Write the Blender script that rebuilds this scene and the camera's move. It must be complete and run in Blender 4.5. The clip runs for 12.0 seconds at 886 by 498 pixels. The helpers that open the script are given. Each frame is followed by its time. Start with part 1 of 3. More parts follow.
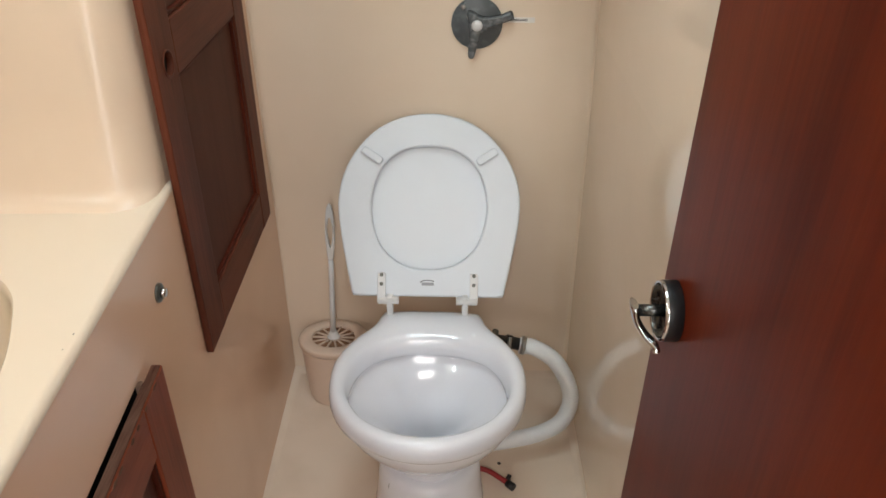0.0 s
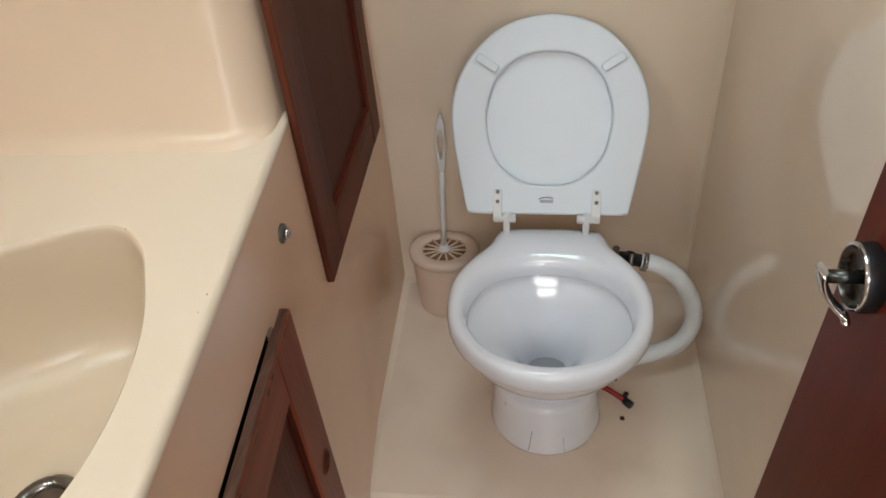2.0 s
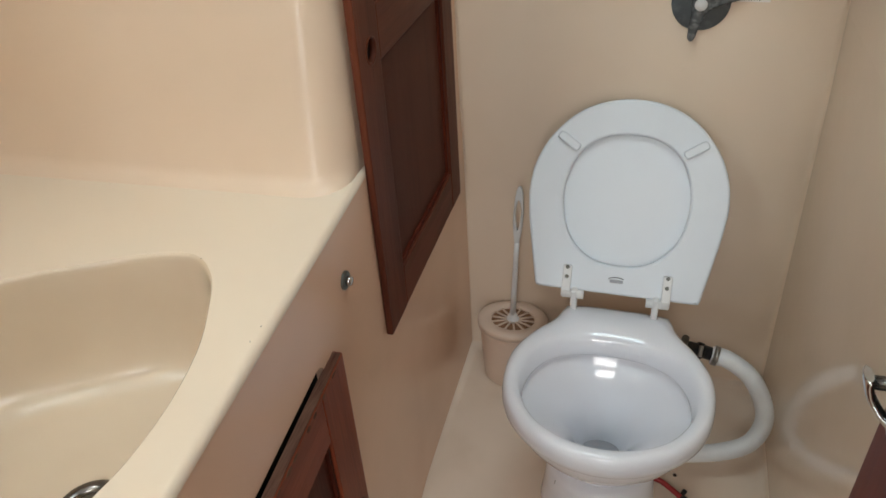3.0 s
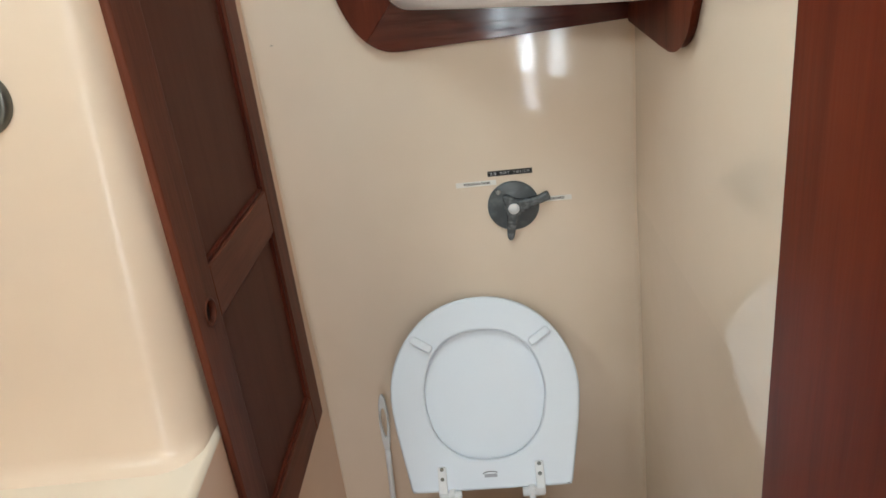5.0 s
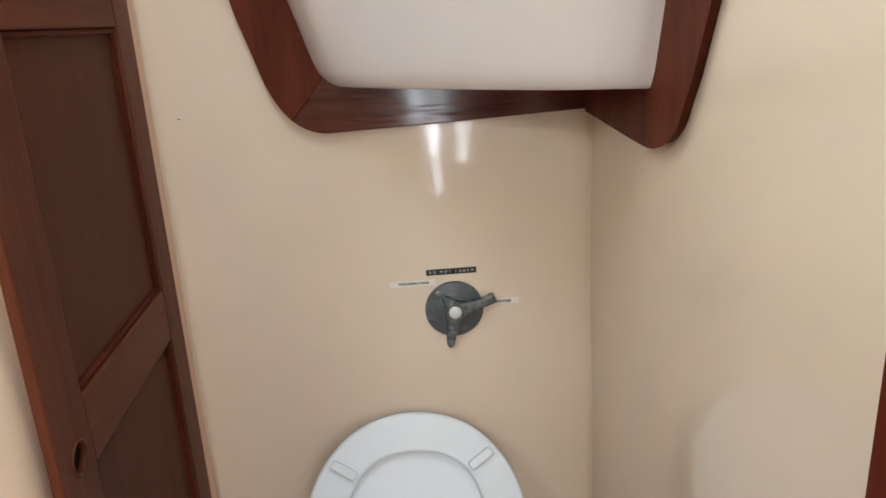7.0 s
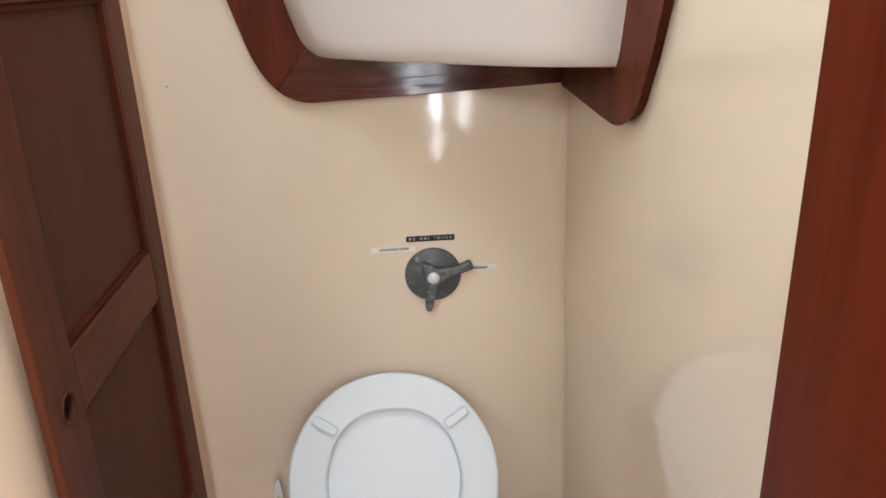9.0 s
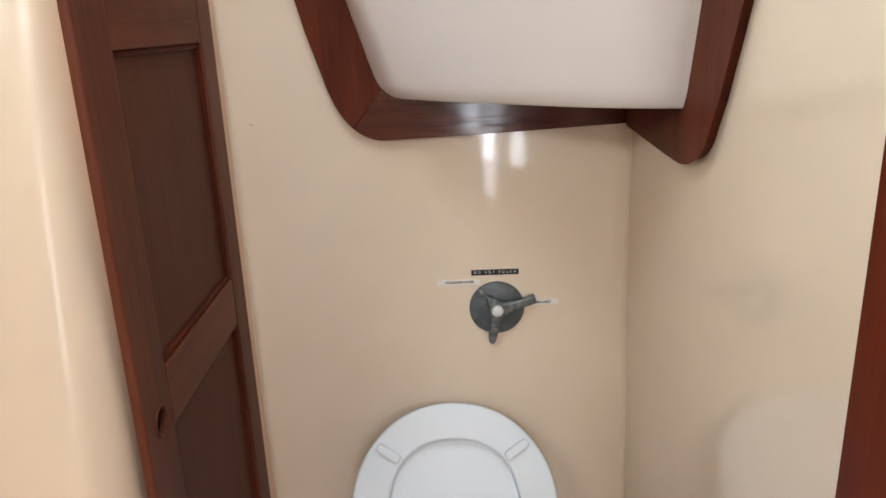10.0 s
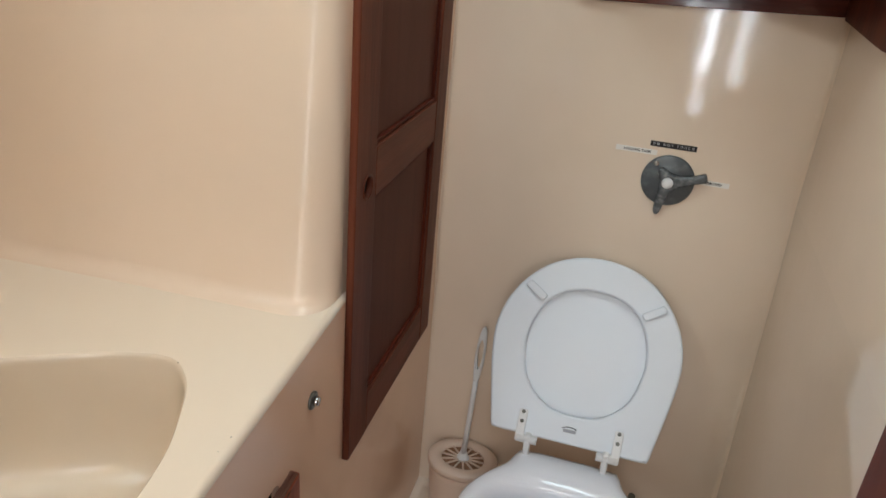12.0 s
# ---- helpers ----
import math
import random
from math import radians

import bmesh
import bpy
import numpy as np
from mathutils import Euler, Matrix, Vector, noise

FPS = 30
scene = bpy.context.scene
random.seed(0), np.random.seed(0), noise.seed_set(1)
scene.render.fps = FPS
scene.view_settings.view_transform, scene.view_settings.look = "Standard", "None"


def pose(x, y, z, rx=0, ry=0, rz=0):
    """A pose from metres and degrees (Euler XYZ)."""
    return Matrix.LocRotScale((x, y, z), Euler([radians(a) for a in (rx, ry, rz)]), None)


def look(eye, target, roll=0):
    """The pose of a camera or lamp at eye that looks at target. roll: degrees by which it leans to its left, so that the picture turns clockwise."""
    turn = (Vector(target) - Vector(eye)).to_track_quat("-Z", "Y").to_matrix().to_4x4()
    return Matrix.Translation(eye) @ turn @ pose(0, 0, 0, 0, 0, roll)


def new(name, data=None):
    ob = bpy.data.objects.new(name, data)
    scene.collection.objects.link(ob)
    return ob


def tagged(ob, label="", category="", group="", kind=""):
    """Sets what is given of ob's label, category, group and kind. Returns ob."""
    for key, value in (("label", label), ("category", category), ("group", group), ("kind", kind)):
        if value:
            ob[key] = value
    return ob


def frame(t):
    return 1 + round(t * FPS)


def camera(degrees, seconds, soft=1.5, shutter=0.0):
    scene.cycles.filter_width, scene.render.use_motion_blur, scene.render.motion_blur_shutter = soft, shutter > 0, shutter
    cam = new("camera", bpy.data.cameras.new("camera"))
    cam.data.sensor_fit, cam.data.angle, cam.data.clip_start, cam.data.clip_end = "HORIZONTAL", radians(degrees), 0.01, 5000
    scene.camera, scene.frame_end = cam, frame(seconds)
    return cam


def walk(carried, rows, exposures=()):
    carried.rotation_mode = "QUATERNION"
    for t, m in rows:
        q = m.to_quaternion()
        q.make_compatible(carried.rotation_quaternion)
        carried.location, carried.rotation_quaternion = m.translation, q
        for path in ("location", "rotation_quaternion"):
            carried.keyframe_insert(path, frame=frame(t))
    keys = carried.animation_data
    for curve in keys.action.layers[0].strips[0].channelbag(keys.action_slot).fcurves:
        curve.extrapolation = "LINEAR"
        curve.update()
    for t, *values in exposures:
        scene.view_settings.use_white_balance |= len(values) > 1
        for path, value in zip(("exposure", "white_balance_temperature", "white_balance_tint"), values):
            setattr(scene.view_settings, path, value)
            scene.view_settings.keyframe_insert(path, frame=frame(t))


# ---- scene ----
cam = camera(62.2, 12.0, 1.6)
PATH = [
    (0, (0.035, 0.005, 1.274), (0.003, 1.7, 0.214), 0.4),
    (0.5, (-0.011, 0.048, 1.278), (0.016, 1.727, 0.191), -1.6),
    (1, (-0.023, 0.077, 1.291), (-0.081, 1.728, 0.164), -4.0),
    (1.5, (-0.043, 0.103, 1.281), (-0.218, 1.633, 0.005), -5.3),
    (2, (-0.022, 0.099, 1.292), (-0.291, 1.584, -0.021), -5.4),
    (2.5, (0.006, 0.086, 1.3), (-0.466, 1.604, 0.086), -4.5),
    (2.7, (0.013, 0.079, 1.295), (-0.512, 1.607, 0.117), -4.3),
    (4.3, (0.047, 0.103, 1.35), (-0.289, 1.824, 0.387), -5.0),
    (4.5, (0.048, 0.099, 1.366), (-0.239, 1.866, 0.475), -5.8),
    (5, (0.037, 0.103, 1.379), (-0.117, 1.937, 0.597), -7.0),
    (5.5, (0.03, 0.177, 1.371), (-0.045, 2.026, 0.612), -5.6),
    (6, (-0.014, 0.277, 1.35), (0.052, 2.168, 0.702), -3.7),
    (6.5, (-0.019, 0.278, 1.359), (0.093, 2.18, 0.75), -3.1),
    (8.3, (0.011, 0.256, 1.366), (0.141, 2.159, 0.766), -3.1),
    (8.5, (0.012, 0.259, 1.376), (0.134, 2.142, 0.715), -2.5),
    (9, (0.016, 0.232, 1.38), (0.132, 2.103, 0.684), -2.1),
    (9.5, (0.008, 0.219, 1.374), (0.134, 2.105, 0.719), -2.6),
    (10, (-0.008, 0.194, 1.385), (-0.028, 2.104, 0.794), -2.3),
    (10.5, (-0.04, 0.164, 1.39), (-0.305, 2.066, 0.831), 1.3),
    (10.8, (-0.038, 0.112, 1.360), (-0.399, 1.995, 0.790), 2.9),
    (11, (-0.043, 0.119, 1.366), (-0.429, 1.991, 0.776), 3.1),
    (11.5, (-0.015, 0.084, 1.367), (-0.419, 1.939, 0.738), 2.9),
    (11.8, (0.009, 0.043, 1.344), (-0.433, 1.84, 0.584), 3.3),
    (12, (0.008, 0.036, 1.327), (-0.45, 1.792, 0.487), 4.9),
]
EXPOSURES = [(0.0, -0.27, 6620, 11), (0.5, -0.32, 6620, 11), (1.0, -0.39, 6580, 10), (1.5, -0.52, 6480, 9), (2.0, -0.46, 6450, 9), (2.5, -0.55, 6450, 9),
             (4.5, -0.40, 6300, 7), (5.0, -0.32, 6300, 8), (5.5, -0.31, 6300, 7), (6.0, -0.37, 6450, 11), (6.5, -0.35, 6450, 11), (8.5, -0.18, 6500, 12), (9.5, -0.16, 6500, 13),
             (10.0, -0.26, 6500, 13), (10.5, -0.57, 6500, 14), (11.0, -0.60, 6400, 12), (11.5, -0.55, 6400, 11), (12.0, -0.54, 6400, 11)]
walk(cam, [(t, look(eye, target, roll)) for t, eye, target, roll in PATH], EXPOSURES)

# ---- world and light ----
world = bpy.data.worlds.new("world")
scene.world = world
world.use_nodes = True
wn = world.node_tree
sky = wn.nodes.new("ShaderNodeTexSky")
sky.sky_type = "NISHITA"
sky.sun_disc = False
sky.sun_elevation = radians(50)
sky.sun_rotation = radians(150)
wn.links.new(sky.outputs[0], wn.nodes["Background"].inputs[0])
wn.nodes["Background"].inputs[1].default_value = 0.1


def area_lamp(name, at, to, w, h, watts, color):
    data = bpy.data.lights.new(name, "AREA")
    data.shape, data.size, data.size_y = "RECTANGLE", w, h
    data.energy, data.color = watts, color
    ob = new(name, data)
    ob.matrix_world = look(at, to)
    return ob


# daylight from an assumed, unseen deck hatch overhead and the companionway behind
HATCH = (-0.12, 0.74, 0.40, 0.44)
# height of an unseen upstand, added to keep hatch light off upper walls
SHROUD = 0.12
COOL = (0.86, 0.94, 1.0)
SKY_BLUE = (0.77, 0.95, 1.0)
WARM = (1.0, 0.97, 0.94)
area_lamp("hatch_daylight", (HATCH[0], HATCH[1], 1.97 + SHROUD), (HATCH[0], HATCH[1], 0), HATCH[2], HATCH[3], 8.0, SKY_BLUE)
# portlight in the hull side over the washbasin: y, z, width, height
PORT = (-0.12, 1.87, 0.34, 0.13)
area_lamp("portlight_daylight", (-0.875, PORT[0], PORT[1]), (0, PORT[0], PORT[1]), PORT[2], PORT[3], 12.0, (0.82, 0.98, 1.0))
# unseen fill light added behind to brighten the walls that face the doorway
CABIN_FILL = (0.15, -1.15, 0.7, 0.7)
area_lamp("cabin_fill_light", (CABIN_FILL[0], CABIN_FILL[1], 1.99), (CABIN_FILL[0], CABIN_FILL[1], 0), CABIN_FILL[2], CABIN_FILL[3], 30, WARM)
# each opening: middle, width, bottom, top, watts
COMPANIONWAY = ((0.160, 0.040, 0.50, 1.75, 7.4), (0.166, 0.024, 0.25, 0.47, 0.5), (0.297, 0.055, 0.46, 1.75, 4.3))
for cx, cw, c0, c1, watts in COMPANIONWAY:
    area_lamp("companionway_daylight", (cx, -2.22, (c0 + c1) / 2), (cx, 0, (c0 + c1) / 2), cw, c1 - c0, watts, COOL)


# ---- materials ----
def material(name, base, rough=0.4, metal=0.0, vary=0.06, scale=6.0, bump=0.0, bump_scale=60.0, coat=0.0,
             dirt=None, dirt_amount=0.0, dirt_scale=4.0, ior=1.5):
    m = bpy.data.materials.new(name)
    m.use_nodes = True
    nt = m.node_tree
    b = nt.nodes["Principled BSDF"]
    b.inputs["Roughness"].default_value = rough
    b.inputs["Metallic"].default_value = metal
    b.inputs["IOR"].default_value = ior
    b.inputs["Coat Weight"].default_value = coat
    b.inputs["Coat Roughness"].default_value = 0.08
    co = nt.nodes.new("ShaderNodeTexCoord")
    n = nt.nodes.new("ShaderNodeTexNoise")
    n.inputs["Scale"].default_value, n.inputs["Detail"].default_value = scale, 6
    nt.links.new(co.outputs["Object"], n.inputs["Vector"])
    r = nt.nodes.new("ShaderNodeValToRGB")
    r.color_ramp.elements[0].position, r.color_ramp.elements[1].position = 0.3, 0.7
    r.color_ramp.elements[0].color = (*[c * (1 - vary) for c in base], 1)
    r.color_ramp.elements[1].color = (*[min(1, c * (1 + vary)) for c in base], 1)
    nt.links.new(n.outputs["Fac"], r.inputs["Fac"])
    last = r.outputs["Color"]
    if dirt:
        d = nt.nodes.new("ShaderNodeTexNoise")
        d.inputs["Scale"].default_value, d.inputs["Detail"].default_value = dirt_scale, 3
        d.inputs["Roughness"].default_value = 0.5
        nt.links.new(co.outputs["Object"], d.inputs["Vector"])
        dr = nt.nodes.new("ShaderNodeValToRGB")
        dr.color_ramp.interpolation = "EASE"
        dr.color_ramp.elements[0].position, dr.color_ramp.elements[1].position = 0.42, 0.80
        dr.color_ramp.elements[0].color = (0, 0, 0, 1)
        dr.color_ramp.elements[1].color = (dirt_amount, dirt_amount, dirt_amount, 1)
        nt.links.new(d.outputs["Fac"], dr.inputs["Fac"])
        mx = nt.nodes.new("ShaderNodeMixRGB")
        mx.inputs[2].default_value = (*dirt, 1)
        nt.links.new(dr.outputs["Color"], mx.inputs[0])
        nt.links.new(last, mx.inputs[1])
        last = mx.outputs[0]
    nt.links.new(last, b.inputs["Base Color"])
    rr = nt.nodes.new("ShaderNodeMapRange")
    rr.inputs["To Min"].default_value, rr.inputs["To Max"].default_value = rough * 0.8, min(1, rough * 1.25)
    nt.links.new(n.outputs["Fac"], rr.inputs["Value"])
    nt.links.new(rr.outputs[0], b.inputs["Roughness"])
    if bump:
        f = nt.nodes.new("ShaderNodeTexNoise")
        f.inputs["Scale"].default_value, f.inputs["Detail"].default_value = bump_scale, 3
        nt.links.new(co.outputs["Object"], f.inputs["Vector"])
        bp = nt.nodes.new("ShaderNodeBump")
        bp.inputs["Strength"].default_value, bp.inputs["Distance"].default_value = bump, 0.002
        nt.links.new(f.outputs["Fac"], bp.inputs["Height"])
        nt.links.new(bp.outputs["Normal"], b.inputs["Normal"])
    return m


def wood(name, dark, light, axis, rough=0.34, coat=0.3, fine=1.0, bump=0.25, spec=0.25, glint=0.0):
    """Grain along the axis: 0 x, 1 y, 2 z."""
    m = bpy.data.materials.new(name)
    m.use_nodes = True
    nt = m.node_tree
    b = nt.nodes["Principled BSDF"]
    b.inputs["Roughness"].default_value = rough
    b.inputs["Specular IOR Level"].default_value = spec
    b.inputs["Coat Weight"].default_value, b.inputs["Coat Roughness"].default_value = coat, 0.12
    co = nt.nodes.new("ShaderNodeTexCoord")
    mp = nt.nodes.new("ShaderNodeMapping")
    sc = [34.0 * fine] * 3
    sc[axis] = 2.2 * fine
    mp.inputs["Scale"].default_value = sc
    nt.links.new(co.outputs["Object"], mp.inputs["Vector"])
    broad = nt.nodes.new("ShaderNodeTexNoise")
    broad.inputs["Scale"].default_value, broad.inputs["Detail"].default_value = 0.7, 5
    broad.inputs["Distortion"].default_value = 0.6
    nt.links.new(mp.outputs[0], broad.inputs["Vector"])
    pore = nt.nodes.new("ShaderNodeTexNoise")
    pore.inputs["Scale"].default_value, pore.inputs["Detail"].default_value = 7.0, 4
    nt.links.new(mp.outputs[0], pore.inputs["Vector"])
    blotch = nt.nodes.new("ShaderNodeTexNoise")
    blotch.inputs["Scale"].default_value, blotch.inputs["Detail"].default_value = 5.0, 3
    nt.links.new(co.outputs["Object"], blotch.inputs["Vector"])
    a = nt.nodes.new("ShaderNodeMath")
    a.operation = "MULTIPLY_ADD"
    a.inputs[1].default_value = 0.35
    nt.links.new(pore.outputs["Fac"], a.inputs[0])
    nt.links.new(broad.outputs["Fac"], a.inputs[2])
    c = nt.nodes.new("ShaderNodeMath")
    c.operation = "MULTIPLY_ADD"
    c.inputs[1].default_value = 0.4
    nt.links.new(blotch.outputs["Fac"], c.inputs[0])
    nt.links.new(a.outputs[0], c.inputs[2])
    r = nt.nodes.new("ShaderNodeValToRGB")
    r.color_ramp.elements[0].position, r.color_ramp.elements[1].position = 0.6, 1.0
    r.color_ramp.elements[0].color, r.color_ramp.elements[1].color = (*dark, 1), (*light, 1)
    nt.links.new(c.outputs[0], r.inputs["Fac"])
    nt.links.new(r.outputs["Color"], b.inputs["Base Color"])
    bp = nt.nodes.new("ShaderNodeBump")
    bp.inputs["Strength"].default_value, bp.inputs["Distance"].default_value = bump, 0.001
    nt.links.new(pore.outputs["Fac"], bp.inputs["Height"])
    nt.links.new(bp.outputs["Normal"], b.inputs["Normal"])
    if glint:
        # open pores break the varnish
        gr = nt.nodes.new("ShaderNodeMapRange")
        gr.inputs["From Min"].default_value, gr.inputs["From Max"].default_value = 0.40, 0.50
        gr.inputs["To Min"].default_value, gr.inputs["To Max"].default_value = 0.3 * coat, coat
        nt.links.new(pore.outputs["Fac"], gr.inputs["Value"])
        nt.links.new(gr.outputs[0], b.inputs["Coat Weight"])
        b.inputs["Coat Roughness"].default_value = glint
    return m


# liner and alcove share one gelcoat; their light is tinted into the colours
LINER = material("daylit_liner_gelcoat", (0.795, 0.650, 0.512), 0.058, vary=0.03, scale=3.0, bump=0.085, bump_scale=17.0,
                 dirt=(0.55, 0.42, 0.26), dirt_amount=0.10, dirt_scale=5.0)
# alcove copy, with the warm bounce light put into its colour
BOUNCE_GEL = material("cream_gelcoat", (0.75, 0.586, 0.444), 0.20, vary=0.03, scale=3.0, bump=0.05, bump_scale=8.0,
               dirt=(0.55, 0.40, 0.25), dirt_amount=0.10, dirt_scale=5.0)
# same cream gelcoat; red bounce off the mahogany is tinted into its colour
FRONT = material("bounce_tinted_gelcoat", (0.79, 0.530, 0.380), 0.16, vary=0.03, scale=3.0, bump=0.05, bump_scale=8.0,
                 dirt=(0.5, 0.33, 0.2), dirt_amount=0.12, dirt_scale=5.0)
GEL_FLOOR = material("cream_gelcoat_floor", (0.80, 0.665, 0.54), 0.2, vary=0.03, scale=5.0, bump=0.08, bump_scale=40.0,
                     dirt=(0.50, 0.36, 0.22), dirt_amount=0.25, dirt_scale=6.0)
# counter's copy of the gelcoat, its colour lightened for the overhead light
GEL_TOP = material("hatch_lit_gelcoat", (0.765, 0.643, 0.505), 0.10, vary=0.02, scale=3.0, bump=0.03, bump_scale=9.0,
                   dirt=(0.6, 0.46, 0.3), dirt_amount=0.08)
# counter gelcoat again; the basin's shade is put into darker colour and blotches
BASIN = material("shaded_basin_gelcoat", (0.66, 0.540, 0.405), 0.20, vary=0.04, scale=4.0, bump=0.03, bump_scale=9.0,
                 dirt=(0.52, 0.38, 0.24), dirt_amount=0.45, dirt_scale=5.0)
MDARK, MLIGHT = (0.062, 0.0135, 0.0070), (0.135, 0.031, 0.0150)
MAH_Z = wood("mahogany_upright", MDARK, MLIGHT, 2, rough=0.42, coat=0.0, spec=0.07)
MAH_X = wood("mahogany_across", (0.050, 0.0085, 0.0050), (0.105, 0.0200, 0.0105), 0, rough=0.4, coat=1.0, fine=1.35, bump=0.8, spec=0.05, glint=0.10)
LOCK_Z = wood("faded_mahogany_upright", (0.063, 0.0168, 0.0091), (0.132, 0.0380, 0.0200), 2, rough=0.45, coat=0.0, spec=0.09)
LOCK_Y = wood("faded_mahogany_level", (0.063, 0.0168, 0.0091), (0.132, 0.0380, 0.0200), 1, rough=0.45, coat=0.0, spec=0.09)
RED_Z = wood("worn_red_mahogany_upright", (0.130, 0.0260, 0.0110), (0.250, 0.0570, 0.0240), 2, rough=0.4, coat=0.05, spec=0.12)
RED_Y = wood("worn_red_mahogany_level", (0.130, 0.0260, 0.0110), (0.250, 0.0570, 0.0240), 1, rough=0.4, coat=0.05, spec=0.12)
PANEL = wood("mahogany_veneer", (0.074, 0.0235, 0.0140), (0.094, 0.0315, 0.0190), 2, rough=0.5, coat=0.0, fine=1.3, bump=0.1, spec=0.07)
DOOR = wood("entry_door_veneer", (0.062, 0.0065, 0.002), (0.120, 0.0165, 0.0050), 2, rough=0.36, coat=0.02, spec=0.08, fine=0.7, bump=0.1)
BEAD = wood("dark_mahogany_bead", (0.042, 0.008, 0.0045), (0.090, 0.018, 0.009), 2, rough=0.5, coat=0.0, spec=0.06)
WORN = wood("bare_worn_wood", (0.045, 0.010, 0.005), (0.20, 0.11, 0.075), 1, rough=0.7, coat=0.0, fine=2.5, spec=0.1)
CHINA = material("vitreous_china", (0.80, 0.81, 0.86), 0.085, vary=0.015, scale=4.0, coat=0.3)
SEAT = material("white_seat_enamel", (0.71, 0.75, 0.80), 0.33, vary=0.015, scale=8.0)
WHITE_PLASTIC = material("white_plastic", (0.74, 0.735, 0.73), 0.3, vary=0.02)
BIN = material("white_moulding", (0.93, 0.87, 0.855), 0.35, vary=0.02, scale=4.0, bump=0.03)
CREAM_PLASTIC = material("cream_plastic", (0.72, 0.565, 0.455), 0.35, vary=0.03, scale=12)
BROWN = material("brown_slots", (0.27, 0.14, 0.075), 0.6, vary=0.2, scale=30)
GREY = material("grey_plastic", (0.085, 0.094, 0.098), 0.34, vary=0.1, scale=30, bump=0.1, bump_scale=200,
                dirt=(0.2, 0.22, 0.23), dirt_amount=0.5, dirt_scale=70)
LEVER_GREY = material("scuffed_grey_plastic", (0.085, 0.092, 0.096), 0.22, vary=0.15, scale=40, bump=0.25, bump_scale=120,
                       dirt=(0.30, 0.31, 0.32), dirt_amount=0.7, dirt_scale=90)
BLACK = material("black_rubber", (0.012, 0.012, 0.013), 0.45, vary=0.2, scale=20)
# near-black put in for the shade inside holes; also dark screw heads
VOID = material("dark_gap", (0.006, 0.005, 0.005), 0.9, vary=0.1)
CHROME = material("chrome", (0.58, 0.59, 0.60), 0.10, metal=1.0, vary=0.05, scale=30)
DRAIN = material("worn_drain_steel", (0.20, 0.19, 0.18), 0.22, metal=1.0, vary=0.25, scale=50)
STEEL = material("dull_steel", (0.42, 0.42, 0.41), 0.3, metal=1.0, vary=0.15, scale=60)
HOSE = material("white_hose", (0.74, 0.75, 0.76), 0.35, vary=0.04, scale=30, bump=0.1)
# chrome with the door's dark reflection put into its colour
DARK_CHROME = material("reflection_dark_chrome", (0.085, 0.085, 0.08), 0.25, metal=0.9, vary=0.3, scale=90, bump=0.1)
BRONZE = material("tarnished_chrome", (0.15, 0.15, 0.135), 0.32, metal=0.9, vary=0.2, scale=40, bump=0.05)
RED = material("red_rubber", (0.32, 0.02, 0.02), 0.4, vary=0.2, scale=40)
LABEL = material("white_label", (0.84, 0.79, 0.73), 0.5, vary=0.03)
TAPE = material("black_tape", (0.005, 0.005, 0.0055), 0.45, vary=0.1)
INK = material("ink", (0.012, 0.012, 0.012), 0.6)
EMBOSS = material("embossed_white", (0.8, 0.8, 0.8), 0.6)
CABIN = material("cabin_lining", (0.62, 0.55, 0.45), 0.6, vary=0.05, dirt=(0.4, 0.3, 0.2), dirt_amount=0.2)
# grey put in for the shade in the bowl outlet; also seam and emblem
SHADE = material("shade_and_print_grey", (0.34, 0.35, 0.38), 0.15)
DRIP = material("dark_drip", (0.03, 0.015, 0.012), 0.4)


# ---- building helpers ----
def mesh_of(name, bm, mat):
    bmesh.ops.recalc_face_normals(bm, faces=bm.faces)
    me = bpy.data.meshes.new(name)
    bm.to_mesh(me)
    bm.free()
    me.materials.append(mat)
    return me


def thing(name, at, label, category, group="", kind=""):
    ob = new(name)
    ob.empty_display_size = 0.05
    ob.location = at
    return tagged(ob, label, category, group, kind)


def part(name, bm, mat, parent, label=""):
    """One mesh, modelled in place, under a thing or a part."""
    ob = new(name, mesh_of(name, bm, mat))
    ob.parent = parent
    if parent.type == "EMPTY":
        ob.matrix_parent_inverse = Matrix.Translation(parent.location).inverted()
    return tagged(ob, label)


def solid(name, bm, mat, label, category, kind="", group=""):
    return tagged(new(name, mesh_of(name, bm, mat)), label, category, group, kind)


def box(lo, hi, bevel=0.0, seg=2):
    bm = bmesh.new()
    bmesh.ops.create_cube(bm, size=1)
    lo, hi = Vector(lo), Vector(hi)
    for v in bm.verts:
        v.co = Vector([lo[i] + (v.co[i] + 0.5) * (hi[i] - lo[i]) for i in range(3)])
    if bevel:
        bmesh.ops.bevel(bm, geom=bm.edges[:], offset=bevel, segments=seg, affect="EDGES", profile=0.5)
    return bm


def closed_spline(points, count):
    """A smooth closed line through the points, sampled evenly in its parameter."""
    n, out = len(points), []
    for k in range(count):
        u = k * n / count
        i, f = int(u), u - int(u)
        p = [Vector(points[(i + d) % n]) for d in (-1, 0, 1, 2)]
        out.append(0.5 * (2 * p[1] + (p[2] - p[0]) * f + (2 * p[0] - 5 * p[1] + 4 * p[2] - p[3]) * f * f
                          + (3 * p[1] - p[0] - 3 * p[2] + p[3]) * f ** 3))
    return out


